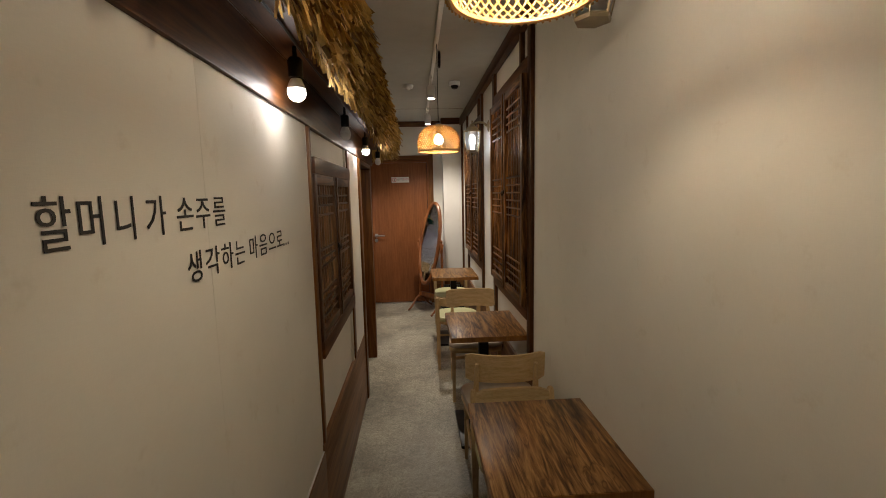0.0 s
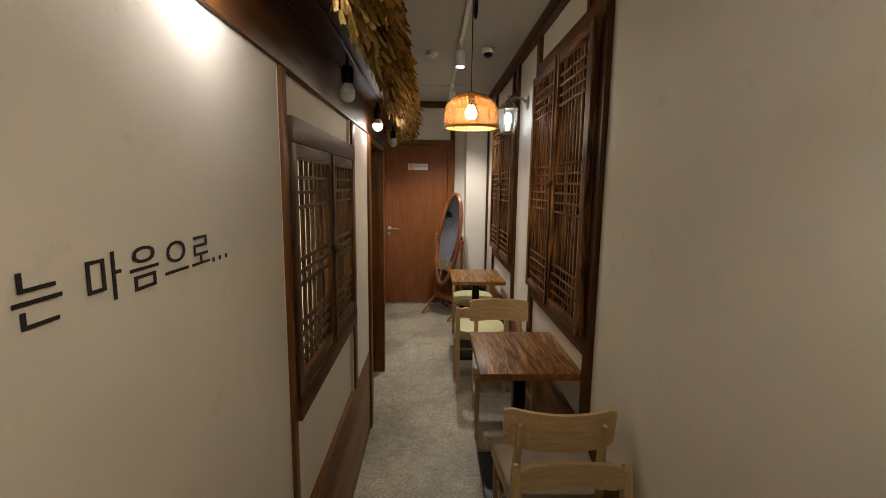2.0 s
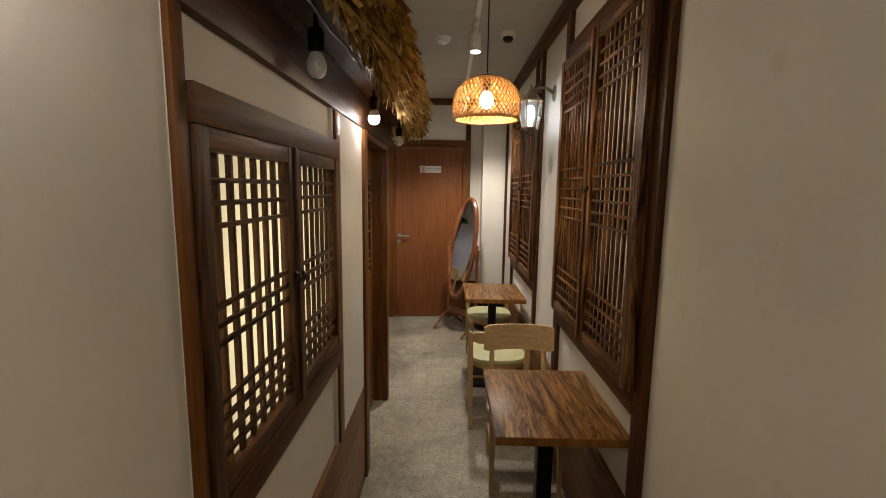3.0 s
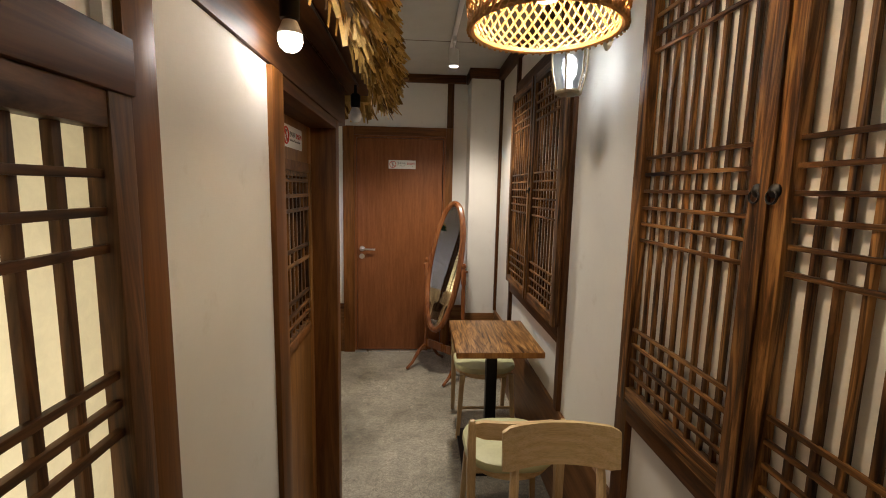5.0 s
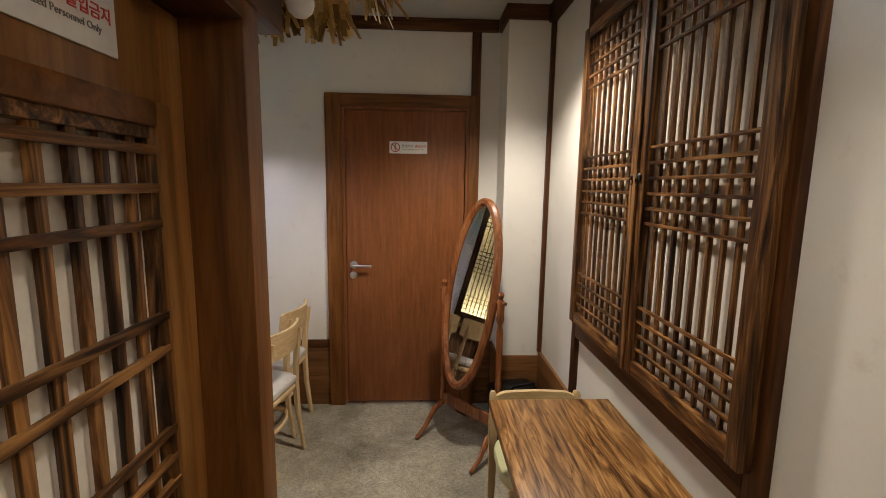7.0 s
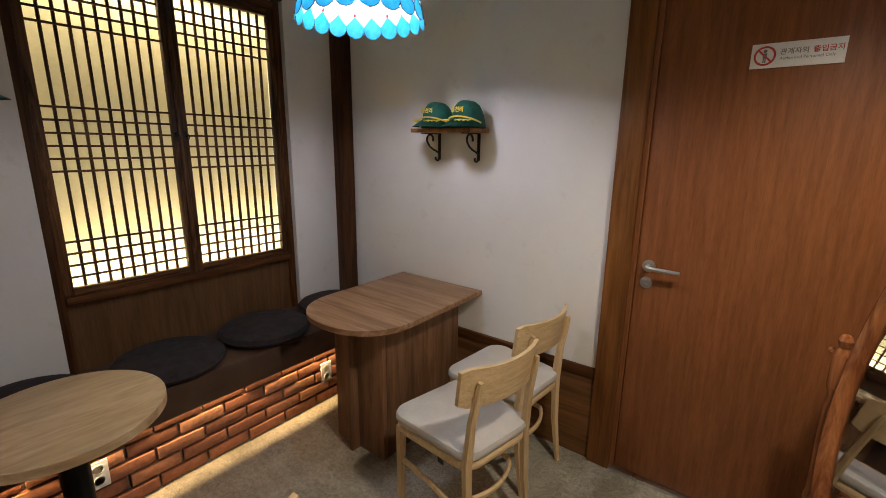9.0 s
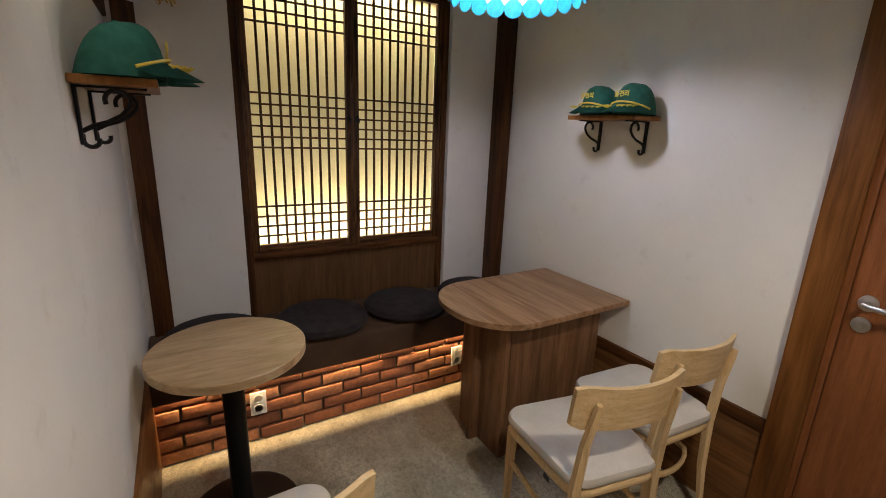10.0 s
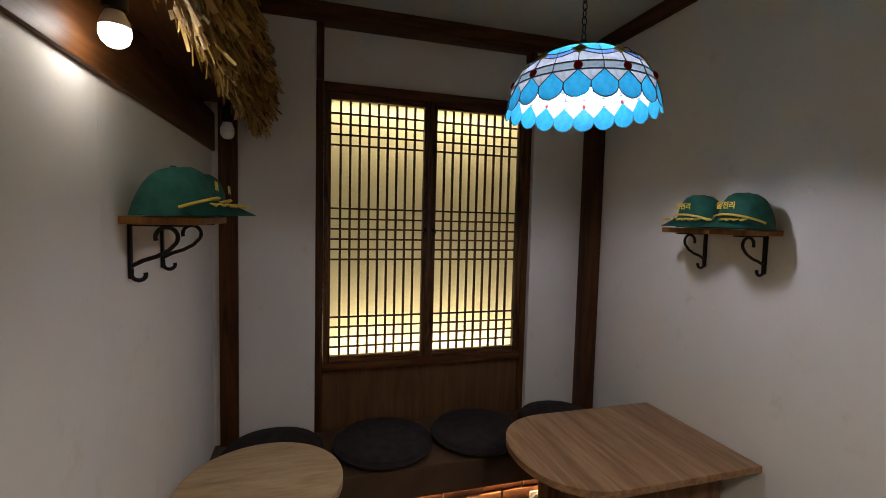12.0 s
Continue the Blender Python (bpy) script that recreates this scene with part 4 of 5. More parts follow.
def soft_pad(w, d, z0, z1, corner=0.07, taper=0.03):
    """A seat pad with rounded corners and a crowned top; narrower at the back (-y)."""
    outline = []
    for cx, cy, a0 in ((w / 2 - corner, d / 2 - corner, 0), (-w / 2 + corner, d / 2 - corner, 90), (-w / 2 + corner + taper, -d / 2 + corner, 180), (w / 2 - corner - taper, -d / 2 + corner, 270)):
        outline += [(cx + corner * math.cos(radians(a0 + k * 15)), cy + corner * math.sin(radians(a0 + k * 15))) for k in range(7)]
    bm = bmesh.new()
    rings = []
    for s, z in ((0.97, z0), (1.0, z0 + 0.010), (1.0, z0 + (z1 - z0) * 0.6), (0.975, z1 - 0.005), (0.90, z1), (0.5, z1 + 0.006)):
        rings.append([bm.verts.new((x * s, y * s, z)) for x, y in outline])
    n = len(outline)
    for a, b in zip(rings, rings[1:]):
        for k in range(n):
            bm.faces.new((a[k], a[(k + 1) % n], b[(k + 1) % n], b[k]))
    bm.faces.new(rings[0][::-1])
    bm.faces.new(rings[-1])
    return bm


def curved_board(half, sag, z0, z1, y, thick, n=12, crown=0.0):
    """An upright board bent backwards in plan, its upper edge crowned."""
    bm = bmesh.new()
    cols = []
    for k in range(n + 1):
        u = -1 + 2 * k / n
        yy = y - sag * (1 - u * u)
        end = 0.012 if abs(u) == 1 else 0.0
        zt = z1 + crown * (1 - u * u) - end
        cols.append([bm.verts.new((u * half, yy - thick / 2 - (z - z0) * 0.12, z)) for z in (z0 + end, zt)] + [bm.verts.new((u * half, yy + thick / 2 - (z - z0) * 0.12, z)) for z in (zt, z0 + end)])
    for a, b in zip(cols, cols[1:]):
        for k in range(4):
            bm.faces.new((a[k], a[(k + 1) % 4], b[(k + 1) % 4], b[k]))
    bm.faces.new(cols[0][::-1])
    bm.faces.new(cols[-1])
    bmesh.ops.bevel(bm, geom=[e for e in bm.edges if len(e.link_faces) == 2 and e.calc_face_angle(0) > 0.9], offset=0.005, segments=2, affect="EDGES")
    return bm


def tall_chair(m, seat_mat, label, group):
    """A beech dining chair: seat pad, bent backrest board on two posts, four legs, side stretchers. It faces +y."""
    c = thing("dining_chair", label, "chair", m, group)
    part("seat", soft_pad(0.42, 0.42, 0.435, 0.475), seat_mat, c, "upholstered seat pad")
    bm = soft_pad(0.415, 0.41, 0.395, 0.434, 0.075)
    part("seat_frame", bm, M_BEECH, c)
    part("backrest", curved_board(0.203, 0.055, 0.655, 0.805, -0.172, 0.016, 14, -0.004), M_BEECH, c, "bent beech backrest board")
    for s in (-1, 1):
        part("back_leg", tube([(s * 0.160, -0.225, 0.0), (s * 0.160, -0.195, 0.22), (s * 0.158, -0.186, 0.43), (s * 0.153, -0.200, 0.60), (s * 0.148, -0.226, 0.73), (s * 0.148, -0.231, 0.757)], [0.013, 0.019, 0.022, 0.019, 0.015, 0.011], 6, flat=0.85), M_BEECH_Z, c)
        part("front_leg", tube([(s * 0.178, 0.178, 0.0), (s * 0.176, 0.175, 0.40)], [0.014, 0.021], 4), M_BEECH_Z, c)
    hoop = [(0.172 * math.copysign(min(1, abs(math.cos(a)) * 1.25), math.cos(a)), 0.17 if k in (0, 24) else 0.0 - 0.19 * math.sin(a) ** 0.8 + 0.02, 0.245 - 0.02 * math.sin(a)) for k, a in enumerate(np.linspace(0, math.pi, 25))]
    part("hoop_stretcher", tube(hoop, 0.015, 6, flat=0.6), M_BEECH, c, "bent beech hoop between the legs")
    part("seat_tag", box((-0.205, -0.115, 0.405), (-0.2035, -0.085, 0.425)), M_BLACK, c, "small black label")
    return c


def low_chair(m, label, group):
    """A beech chair with a round pale green seat and a low bent back rail. It faces +y."""
    c = thing("low_chair", label, "chair", m, group)
    part("seat", soft_pad(0.40, 0.40, 0.435, 0.475, 0.15, 0.0), M_SEAT_GREEN, c, "pale green round seat pad")
    ring = [(0.175 * math.cos(a), 0.175 * math.sin(a), 0.415) for a in np.linspace(0, 2 * math.pi, 28, endpoint=False)]
    part("seat_frame", tube(ring, 0.022, 4, True), M_BEECH, c)
    part("backrail", curved_board(0.176, 0.02, 0.585, 0.664, -0.172, 0.022, 10, 0.0), M_BEECH, c, "low bent back rail")
    for s in (-1, 1):
        part("back_leg", tube([(s * 0.182, -0.215, 0.0), (s * 0.184, -0.185, 0.25), (s * 0.186, -0.172, 0.44), (s * 0.188, -0.178, 0.56), (s * 0.188, -0.188, 0.655), (s * 0.188, -0.189, 0.668)], [0.017, 0.022, 0.025, 0.023, 0.020, 0.012], 4), M_BEECH_Z, c)
        part("front_leg", tube([(s * 0.182, 0.182, 0.0), (s * 0.156, 0.150, 0.42)], [0.016, 0.023], 4), M_BEECH_Z, c)
    part("cross_stretcher", tube([(-0.168, 0.168, 0.20), (0.168, 0.168, 0.20)], 0.010, 6), M_BEECH, c)
    return c


CG, NG = "chairs of the corridor", "chairs of the nook"
tall_chair(pose(0.77, 2.255, 0, 0, 0, -2), M_SEAT, "beech chair with bent backrest and taupe seat pad", CG)
tall_chair(pose(0.765, 3.365, 0, 0, 0, 180), M_SEAT, "beech chair with taupe seat tucked under the cafe table", CG)
low_chair(pose(0.69, 4.05, 0, 0, 0, 0), "low-backed beech chair with pale green seat", CG)
low_chair(pose(0.725, 5.04, 0, 0, 0, 180), "low-backed beech chair with pale green seat under the table", CG)
low_chair(pose(0.77, 1.745, 0, 0, 0, 180), "low-backed beech chair pushed under the near table", CG)

# ---- nook ----
tall_chair(pose(-0.730, 5.750, 0, 0, 0, 79), M_SEAT_LIGHT, "beech chair with light grey seat at the nook table", NG)
tall_chair(pose(-0.780, 6.165, 0, 0, 0, 85), M_SEAT_LIGHT, "beech chair with light grey seat against the wall", NG)

tall_chair(pose(-0.74, 4.68, 0, 0, 0, 92), M_SEAT_LIGHT, "beech chair with light grey seat at the round table", NG)

t = thing("nook_table", "brown ash laminate table with a rounded end against the wall", "table")
xa, xb, ye = -1.655, -1.075, 5.84
outline = [(xa, DY - 0.015), (xa, ye)] + [((xa + xb) / 2 + (xb - xa) / 2 * u, ye - 0.268 * (1 - abs(u) ** 2.2) ** 0.4545) for u in np.sin(np.linspace(-1.45, 1.45, 28))] + [(xb, ye), (xb, DY - 0.015)]
part("tabletop", prism(outline[::-1], 0.711, 0.736, 0.002), M_ASH, t)
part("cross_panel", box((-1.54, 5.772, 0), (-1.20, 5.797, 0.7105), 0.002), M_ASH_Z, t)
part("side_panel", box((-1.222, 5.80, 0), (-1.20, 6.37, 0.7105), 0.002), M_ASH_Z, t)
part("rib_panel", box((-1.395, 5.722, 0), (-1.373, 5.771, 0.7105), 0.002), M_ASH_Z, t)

t = thing("round_table", "round pale oak cafe table on a black pedestal", "table", Matrix.Translation((-1.437, 4.694, 0)))
part("tabletop", lathe([(0.257, 0.688), (0.260, 0.691), (0.260, 0.719), (0.257, 0.722)], turns=64), M_OAK, t)
part("pedestal", lathe([(0.038, 0.018), (0.038, 0.678)], turns=24), M_BLACK, t)
part("mount", lathe([(0.12, 0.678), (0.12, 0.6875)], turns=24), M_BLACK, t)
part("base_plate", lathe([(0.21, 0), (0.21, 0.008), (0.19, 0.018), (0.045, 0.024)], turns=40), M_BLACK, t)

# bench: brick front, cover, LED strip under the lip
BX = -1.86
structure("bench_core", box((WX, NY + 0.001, 0), (BX - 0.012, DY - 0.014, 0.399)), M_MORTAR, "mortar bed of the brick bench front", "bench")
bench = thing("bench", "brown upholstered wall bench on a brick base", "bench")
part("seat", box((WX + 0.031, NY + 0.002, 0.40), (-1.8155, DY - 0.02, 0.475), 0.012), M_BENCH, bench)
part("front_lip", box((-1.829, NY + 0.002, 0.328), (-1.8145, DY - 0.02, 0.466), 0.004), M_BENCH, bench)
part("led_strip", box((-1.846, NY + 0.02, 0.388), (-1.834, DY - 0.05, 0.399)), M_LED, bench, "glowing amber LED strip")
lamp("led_light", "AREA", (-1.835, 5.42, 0.358), LED, AMBER, 0.012, size_y=1.9, m=pose(-1.840, 5.42, 0.385))


def round_cushion(x, y, r, tilt=0.0, turn=0.0):
    c = thing("floor_cushion", "round dark brown padded cushion on the bench", "cushion", pose(x, y, 0.4765, tilt, 0, turn), "bench cushions")
    part("pad", lathe([(r * 0.80, 0.0), (r * 0.95, 0.012), (r, 0.032), (r * 0.95, 0.052), (r * 0.8, 0.066), (r * 0.45, 0.075), (0.001, 0.076)], turns=40), M_CUSHION, c)
    seam = [(r * 1.003 * math.cos(a), r * 1.003 * math.sin(a), 0.032) for a in np.linspace(0, 2 * math.pi, 48, endpoint=False)]
    part("piping", tube(seam, 0.004, 6, True), M_CUSHION, c)
    return c


for x, y, r in ((-2.04, 4.68, 0.222), (-2.015, 5.190, 0.236), (-2.015, 5.675, 0.234), (-2.03, 6.165, 0.222)):
    round_cushion(x, y, r)


def outlet(y, z):
    o = thing("wall_outlet", "white double socket outlet on the brick front", "outlet", Matrix.Translation((BX + 0.004, y, z)) @ WESTWARD, "bench outlets")
    part("plate", box((-0.036, -0.012, -0.06), (0.036, 0, 0.06), 0.004), M_WHITE, o)
    for v in (-0.026, 0.026):
        r = Matrix.Translation((0, -0.012, v)) @ pose(0, 0, 0, 90)
        s = part("socket", add_lathe(bmesh.new(), [(0.021, 0), (0.021, 0.003), (0.018, 0.003), (0.017, -0.002), (0.001, -0.002)], turns=18, m=r), M_WHITE, o)
        part("hole", add_box(add_box(bmesh.new(), (-0.010, -0.0118, v - 0.003), (-0.005, -0.010, v + 0.003)), (0.005, -0.0118, v - 0.003), (0.010, -0.010, v + 0.003)), M_BLACK, s)
    return o


outlet(5.94, 0.185)
outlet(4.823, 0.205)


# ---- stained glass pendant ----
def tiffany(place):
    p = thing("stained_glass_lamp", "blue and white stained glass dome pendant, lit", "lamp", Matrix.Translation(place))
    cols = 20
    step = 2 * math.pi / cols
    prof = [(0.03, 0.214), (0.095, 0.204), (0.150, 0.180), (0.182, 0.148), (0.199, 0.120), (0.209, 0.096), (0.219, 0.060), (0.226, 0.020), (0.227, 0.0)]

    def on(z, a, out=1.0):
        for (r0, z0), (r1, z1) in zip(prof, prof[1:]):
            if z >= z1:
                r = r0 + (r1 - r0) * (z0 - z) / (z0 - z1)
                return (r * out * math.cos(a), r * out * math.sin(a), z)
        return (0.226 * out * math.cos(a), 0.196 * out * math.sin(a), z)

    def pane_ring(name, shape, mat, every=1, first=0):
        bm = bmesh.new()
        for face in shape if isinstance(shape[0], list) else [shape]:
            bm.faces.new([bm.verts.new(on(z, u * step)) for u, z in face])
        me = to_mesh(name, bm, mat)
        for k in range(first, cols, every):
            shared(name, me, (0, 0, 0), p).rotation_euler = (0, 0, step * k)

    def lead(shape, every=1, first=0, thick=0.0015):
        me = to_mesh("lead_came", tube([on(z, u * step, 1.006) for u, z in shape], thick, 4), M_BLACK)
        for k in range(first, cols, every):
            shared("lead_came", me, (0, 0, 0), p).rotation_euler = (0, 0, step * k)

    swag = [(u, 0.172 - 0.018 * math.sin(math.pi * (u + 1) / 2)) for u in np.linspace(-1, 1, 9)]
    swag_low = [(u, z - 0.014) for u, z in swag]
    pane_ring("pane", [[(-1, 0.214), (0, 0.214), (0, 0.196), (-1, 0.196)], [(-1, 0.196), (0, 0.196)] + [s for s in swag if s[0] <= 0][::-1]], M_TEAL, 2, 1)
    pane_ring("pane", [[(0, 0.214), (1, 0.214), (1, 0.196), (0, 0.196)], [(0, 0.196), (1, 0.196)] + [s for s in swag if s[0] >= 0][::-1]], M_TEAL, 2, 1)
    pane_ring("pane", swag + swag_low[::-1], M_SKY, 2, 1)
    pane_ring("pane", [s for s in swag_low if s[0] <= 0] + [(0, 0.120), (-1, 0.120)], M_MILK, 2, 1)
    pane_ring("pane", [s for s in swag_low if s[0] >= 0] + [(1, 0.120), (0, 0.120)], M_MILK, 2, 1)
    pane_ring("pane", [(0, 0.120), (1, 0.120), (1, 0.096), (0, 0.096)], M_RIPPLE)
    pane_ring("pane", [(0, 0.096), (1, 0.096), (0.5, 0.062)], M_MILK)
    drop = [(0, 0.096), (0.5, 0.062), (0.49, 0.046), (0.40, 0.033), (0.22, 0.024), (0, 0.020), (-0.22, 0.024), (-0.40, 0.033), (-0.49, 0.046), (-0.5, 0.062)]
    pane_ring("scallop", drop, M_BLUE)
    lead(swag, 2, 1)
    lead(swag_low, 2, 1)
    lead([(0, 0.214), (0, 0.204), (0, 0.180), (0, 0.154)])
    lead([(0, 0.156), (0, 0.120), (0, 0.096)])
    lead([(0, 0.120), (0.5, 0.120), (1, 0.120)], thick=0.0022)
    lead([(0, 0.096), (0.5, 0.096), (1, 0.096)], thick=0.0022)
    lead(drop + drop[:1])
    gem = to_mesh("jewel", lathe([(0.012, -0.002), (0.012, 0.002), (0.007, 0.006), (0.001, 0.007)], turns=10), M_JEWEL)
    for k in range(0, cols, 2):
        x, y, z = on(0.108, step * k, 1.01)
        shared("jewel", gem, (x, y, z), p).rotation_euler = (0, radians(72), step * k)
    rhomb = to_mesh("amber_diamond", lathe([(0.019, -0.002), (0.019, 0.003), (0.014, 0.004)], turns=4), M_AMBER)
    for k in range(0, cols, 2):
        x, y, z = on(0.162, step * k, 1.01)
        shared("amber_diamond", rhomb, (x, y, z), p).rotation_euler = (0, radians(50), step * k)
    part("cap", lathe([(0.034, 0.212), (0.032, 0.222), (0.016, 0.232), (0.010, 0.246), (0.001, 0.248)], turns=20), M_BLACK, p)
    part("bulb", lathe([(0.001, 0.075), (0.022, 0.081), (0.030, 0.10), (0.026, 0.125), (0.014, 0.145), (0.013, 0.208)], turns=16), M_TIFFANY_BULB, p, "glowing white bulb")
    chain, z, k = bmesh.new(), 0.246, 0
    while z < CZ - place[2] - 0.02:
        link = [(0.007 * math.cos(a), 0.0, z + 0.012 + 0.014 * math.sin(a)) if k % 2 else (0.0, 0.007 * math.cos(a), z + 0.012 + 0.014 * math.sin(a)) for a in np.linspace(0, 2 * math.pi, 10, endpoint=False)]
        add_tube(chain, link, 0.002, 5, True)
        z, k = z + 0.022, k + 1
    part("chain", chain, M_BLACK, p, "black chain")
    part("ceiling_cup", lathe([(0.05, CZ - place[2] - 0.001), (0.048, CZ - place[2] - 0.02), (0.01, CZ - place[2] - 0.03)], turns=20), M_BLACK, p)
    return p


tiffany((-1.12, 5.625, 1.895))


# ---- shelves with caps ----
def bracket_shelf(m, w, label):
    s = thing("bracket_shelf", label, "shelf", m, "cap shelves")
    part("board", box((-w / 2, -0.175, 0), (w / 2, 0, 0.02), 0.003), M_TEAK, s)
    for u in (-0.128, 0.128):
        bm = box((u - 0.008, -0.008, -0.140), (u + 0.008, 0, -0.001), 0.002)
        add_box(bm, (u - 0.008, -0.15, -0.006), (u + 0.008, -0.008, -0.001))
        curl = [(u, -0.086 + 0.026 * math.cos(a), -0.034 + 0.026 * math.sin(a)) for a in np.linspace(radians(-20), radians(215), 14)]
        add_tube(bm, curl + [(u, -0.090, -0.068), (u, -0.062, -0.084), (u, -0.032, -0.094), (u, -0.006, -0.108)], 0.0055, 6)
        hook = [(u, -0.022 + 0.016 * math.cos(a), -0.130 + 0.015 * math.sin(a)) for a in np.linspace(0, radians(-200), 10)]
        add_tube(bm, [(u, -0.006, -0.114)] + hook, 0.0055, 6)
        part("bracket", bm, M_BLACK, s, "black wrought scroll bracket")
    return s


def cap(m, label):
    """A green cotton cap: six-panel crown, curved peak with gold cord and leaves, gold lettering. It faces -y."""
    c = thing("cap", label, "cap", m, "green caps")
    bm = bmesh.new()
    bmesh.ops.create_uvsphere(bm, u_segments=24, v_segments=12, radius=1)
    bmesh.ops.delete(bm, geom=[v for v in bm.verts if v.co.z < -0.05], context="VERTS")
    for v in bm.verts:
        x, y, z = v.co
        r = math.hypot(x, y)
        dx, dy = (x / r, y / r) if r > 1e-4 else (0.0, 0.0)
        r, z = r ** 0.5, max(z, 0) ** 0.9
        front, rear = max(0, -dy), max(0, dy)
        crease = 1 - 0.03 * abs(math.sin(3 * math.atan2(dy, dx))) * r
        v.co = (dx * r * 0.087 * (1 - 0.13 * z) * crease, dy * r * 0.100 * (1 - 0.06 * z - 0.20 * z * rear) * crease, z * (0.124 + 0.012 * front * r - 0.022 * rear * r))
    bmesh.ops.solidify(bm, geom=bm.faces, thickness=0.002)
    crown = part("crown", bm, M_CAP, c)
    part("button", lathe([(0.008, 0.1225), (0.007, 0.128), (0.001, 0.129)], turns=12), M_CAP, crown)
    peak = bmesh.new()
    grid = []
    for i in range(13):
        u = -1 + i / 6
        col = []
        for j in range(5):
            f = j / 4
            a = u * radians(72)
            r0 = (0.090 * math.sin(a), -0.102 * math.cos(a))
            out = 0.078 * math.cos(a * 0.95)
            col.append(peak.verts.new((r0[0] * (1 + 0.08 * f), r0[1] - out * f, 0.004 + 0.038 * (1 - f) * math.cos(a))))
        grid.append(col)
    for a, b in zip(grid, grid[1:]):
        for j in range(4):
            peak.faces.new((a[j], a[j + 1], b[j + 1], b[j]))
    bmesh.ops.solidify(peak, geom=peak.faces, thickness=0.003)
    brim = part("peak", peak, M_CAP, c)
    cord = [(0.093 * math.sin(a), -0.106 * math.cos(a), 0.012 + 0.038 * math.cos(a)) for a in np.linspace(radians(-75), radians(75), 16)]
    part("cord", tube(cord, 0.0038, 6), M_GOLD, c, "gold cord")
    for k in range(-4, 5):
        if k:
            a = radians(k * 11)
            p = Vector((0.090 * math.sin(a), -0.102 * math.cos(a) - 0.045 * math.cos(a), 0.030))
            for s in (-1, 1):
                part("embroidered_leaf", tube([p, p + Vector((0.014 * (1 if k > 0 else -1), s * 0.011, 0.004))], [0.0045, 0.0015], 5), M_GOLD, brim, "gold leaf embroidery")
    writing("lettering", "울천리", 0.026, Matrix.Translation((0, -0.1015, 0.072)) @ pose(0, 0, 0, 86), M_GOLD, c, 0.0006, align="CENTER")
    return c


SZ = 1.566
bracket_shelf(Matrix.Translation((-1.258, DY - 0.001, SZ)), 0.375, "short brown wooden shelf on black scroll brackets")
for x in (-1.315, -1.130):
    cap(pose(x, DY - 0.105, SZ + 0.022, 0, 0, 2), "dark green cotton cap with gold lettering and braid")
bracket_shelf(Matrix.Translation((-1.352, NY + 0.001, SZ)) @ pose(0, 0, 0, 0, 0, 180), 0.38, "short brown wooden shelf on black scroll brackets")
for x in (-1.415, -1.225):
    cap(pose(x, NY + 0.103, SZ + 0.022, 0, 0, 184), "dark green cotton cap with gold lettering and braid")


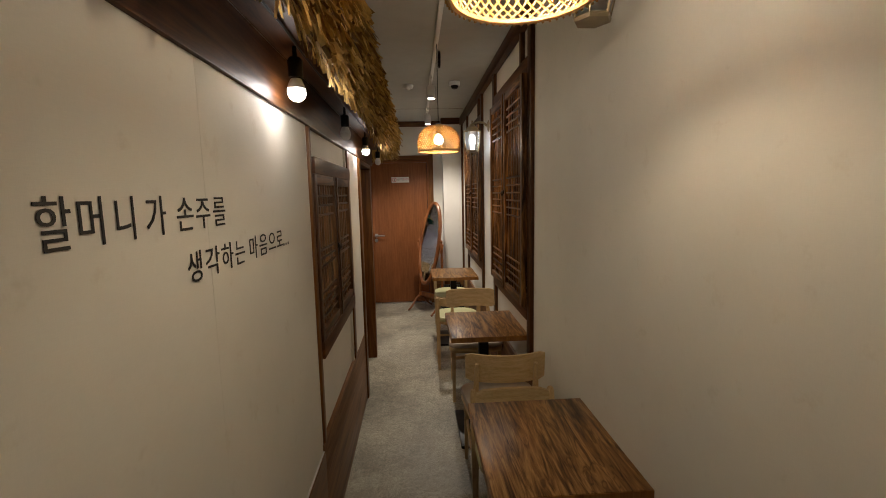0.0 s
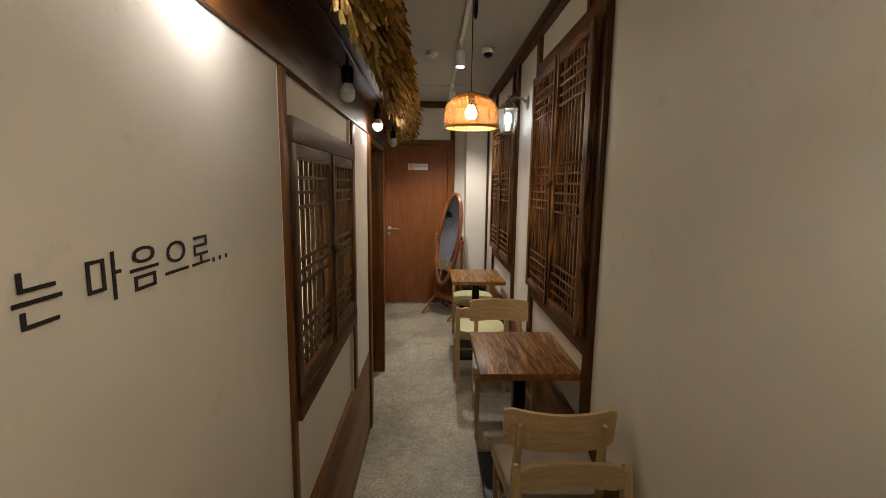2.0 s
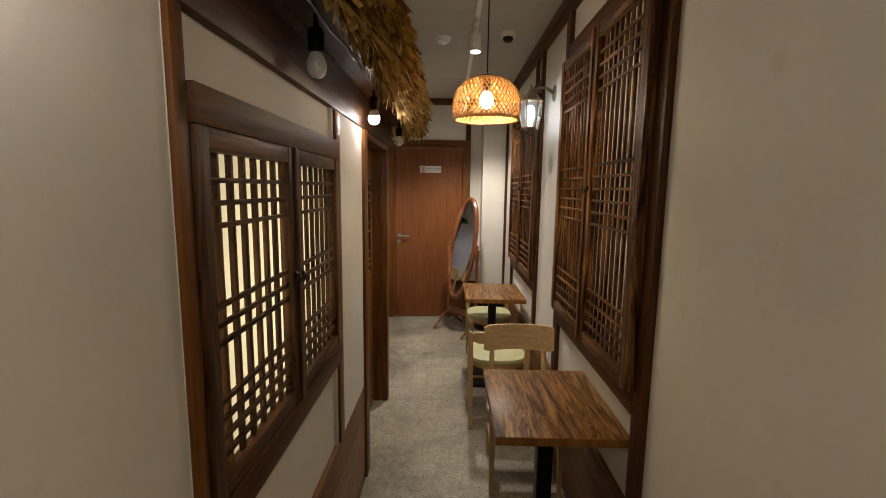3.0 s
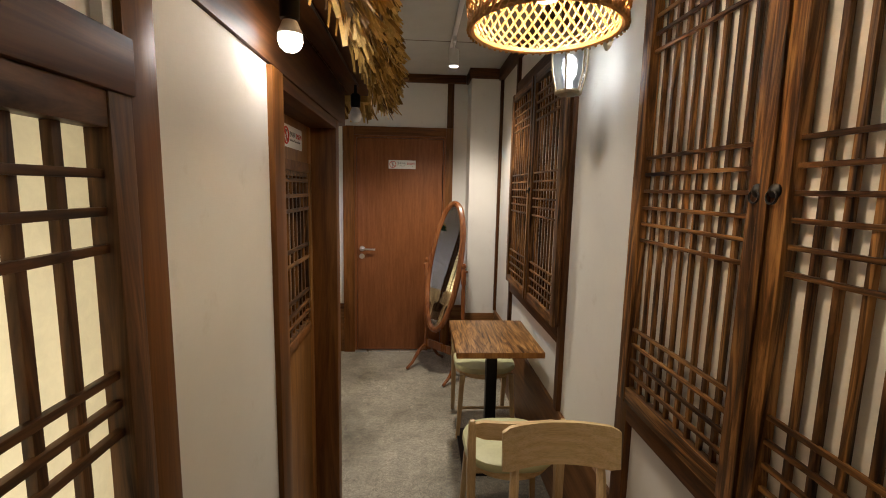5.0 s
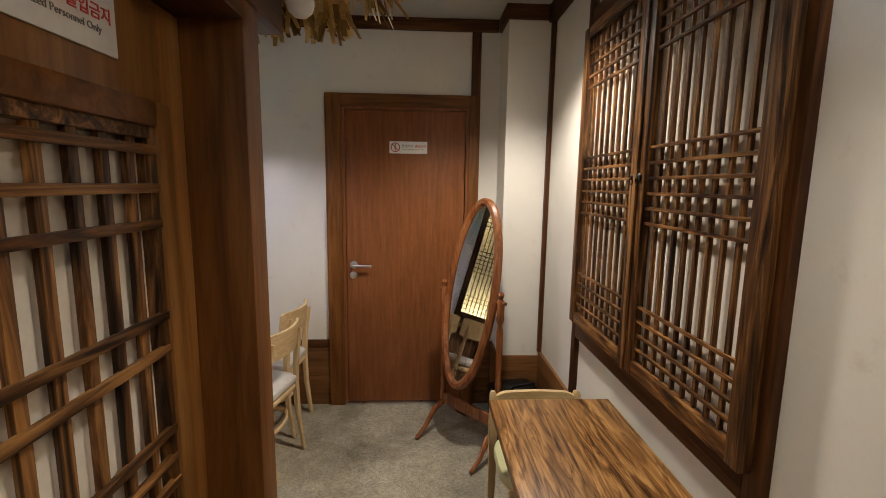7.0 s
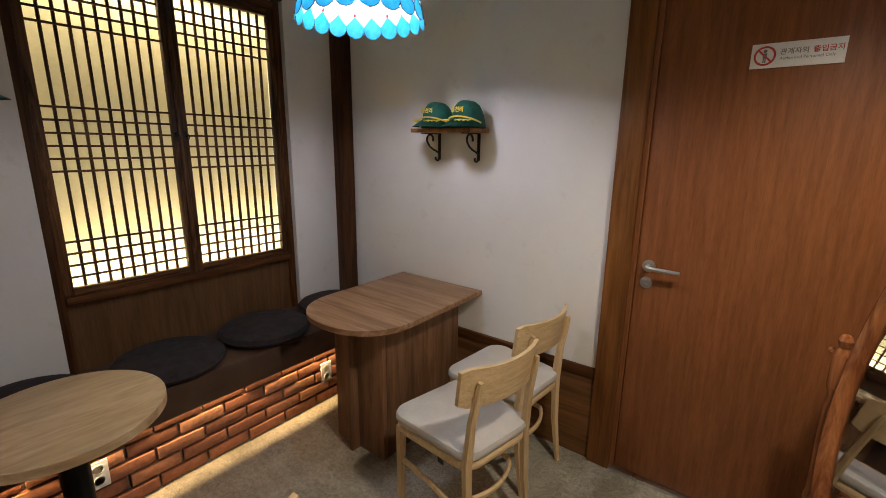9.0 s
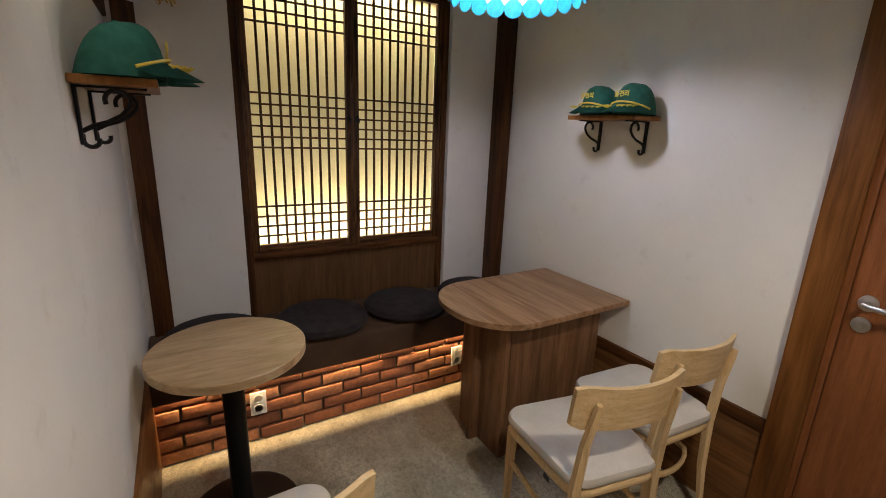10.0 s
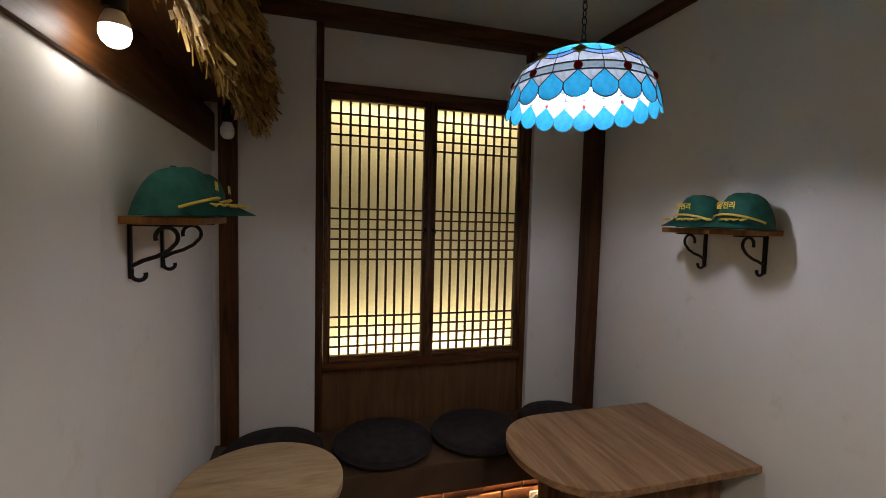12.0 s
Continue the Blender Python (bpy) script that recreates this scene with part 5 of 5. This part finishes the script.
# ---- standing mirror ----
def cheval_mirror(m):
    c = thing("standing_mirror", "oval cherry-wood cheval mirror tilted on turned posts", "mirror", m)
    a, b, cz = 0.175, 0.545, 0.94
    tilt = Matrix.Translation((0, 0, cz)) @ pose(0, 0, 0, -11.5)
    ring = [(a * math.cos(t), 0, b * math.sin(t)) for t in np.linspace(0, 2 * math.pi, 64, endpoint=False)]
    bm = tube(ring, 0.026, 8, True)
    bmesh.ops.transform(bm, matrix=tilt, verts=bm.verts)
    f = part("oval_frame", bm, M_CHERRY, c)
    bm = bmesh.new()
    bm.faces.new([bm.verts.new((x, -0.004, z)) for x, _, z in ring])
    bmesh.ops.solidify(bm, geom=bm.faces, thickness=0.004)
    bmesh.ops.transform(bm, matrix=tilt, verts=bm.verts)
    part("mirror_glass", bm, M_MIRROR, f, "silvered mirror glass")
    bm = bmesh.new()
    bm.faces.new([bm.verts.new((x * 0.98, 0.012, z * 0.98)) for x, _, z in ring])
    bmesh.ops.solidify(bm, geom=bm.faces, thickness=0.006)
    bmesh.ops.transform(bm, matrix=tilt, verts=bm.verts)
    part("backing", bm, M_BLACK, f)
    turned = [(0.018, 0.17), (0.020, 0.26), (0.014, 0.30), (0.021, 0.33), (0.014, 0.36), (0.021, 0.39), (0.014, 0.42), (0.021, 0.45), (0.014, 0.48), (0.017, 0.62), (0.019, 0.76), (0.013, 0.80), (0.022, 0.83), (0.022, 0.93), (0.012, 0.95), (0.019, 0.975), (0.012, 0.99), (0.001, 0.995)]
    for s in (-1, 1):
        p = part("post", lathe(turned, (s * 0.225, 0, 0), 14), M_CHERRY, c, "turned cherry post")
        part("knob", tube([(s * 0.190, 0, 0.93), (s * 0.262, 0, 0.93)], 0.010, 8), M_CHERRY, p)
        for d in (-1, 1):
            part("foot", tube([(s * 0.225, 0, 0.19), (s * 0.225, d * 0.08, 0.15), (s * 0.23, d * 0.15, 0.06), (s * 0.23, d * 0.22, 0.012)], [0.020, 0.018, 0.014, 0.013], 8), M_CHERRY, c)
    part("cross_rail", box((-0.215, -0.012, 0.18), (0.215, 0.012, 0.25), 0.004), M_CHERRY, c)
    return c


cheval_mirror(pose(0.505, 5.92, 0, 0, 0, -49))

# dark bag behind the mirror
bm = bmesh.new()
add_box(bm, (-0.15, -0.10, 0), (0.15, 0.10, 0.34), 0.05)
for v in bm.verts:
    v.co += Vector((0.01 * math.sin(v.co.z * 31), 0.012 * math.sin(v.co.x * 40), 0.0))
b = thing("duffel_bag", "black cloth bag lying behind the mirror", "bag", pose(0.80, 6.0, 0, 0, 0, 20))
part("body", bm, M_BLACK, b)
part("strap", tube([(-0.10, -0.09, 0.30), (-0.07, -0.11, 0.38), (0.07, -0.11, 0.38), (0.10, -0.09, 0.30)], 0.010, 6), M_BLACK, b)

# ---- bricks of the bench front, last ----
mesh_full = to_mesh("brick", box((-0.012, -0.098, -0.028), (0.012, 0.098, 0.028), 0.004), M_BRICK)
mesh_half = to_mesh("brick", box((-0.012, -0.045, -0.028), (0.012, 0.045, 0.028), 0.004), M_BRICK)
rng = random.Random(4)
core = bpy.data.objects["bench_core"]
for row in range(5):
    y = NY + 0.01 + (0.10 if row % 2 else 0.0)
    if row % 2:
        shared("brick", mesh_half, (BX - 0.002 + rng.uniform(-0.003, 0.003), NY + 0.055, 0.036 + row * 0.068), core)
    while y + 0.196 < DY - 0.01:
        ob = shared("brick", mesh_full, (BX - 0.002 + rng.uniform(-0.004, 0.004), y + 0.1, 0.036 + row * 0.068), core)
        ob.rotation_euler = (rng.gauss(0, 0.006), 0, rng.gauss(0, 0.006))
        y += 0.208
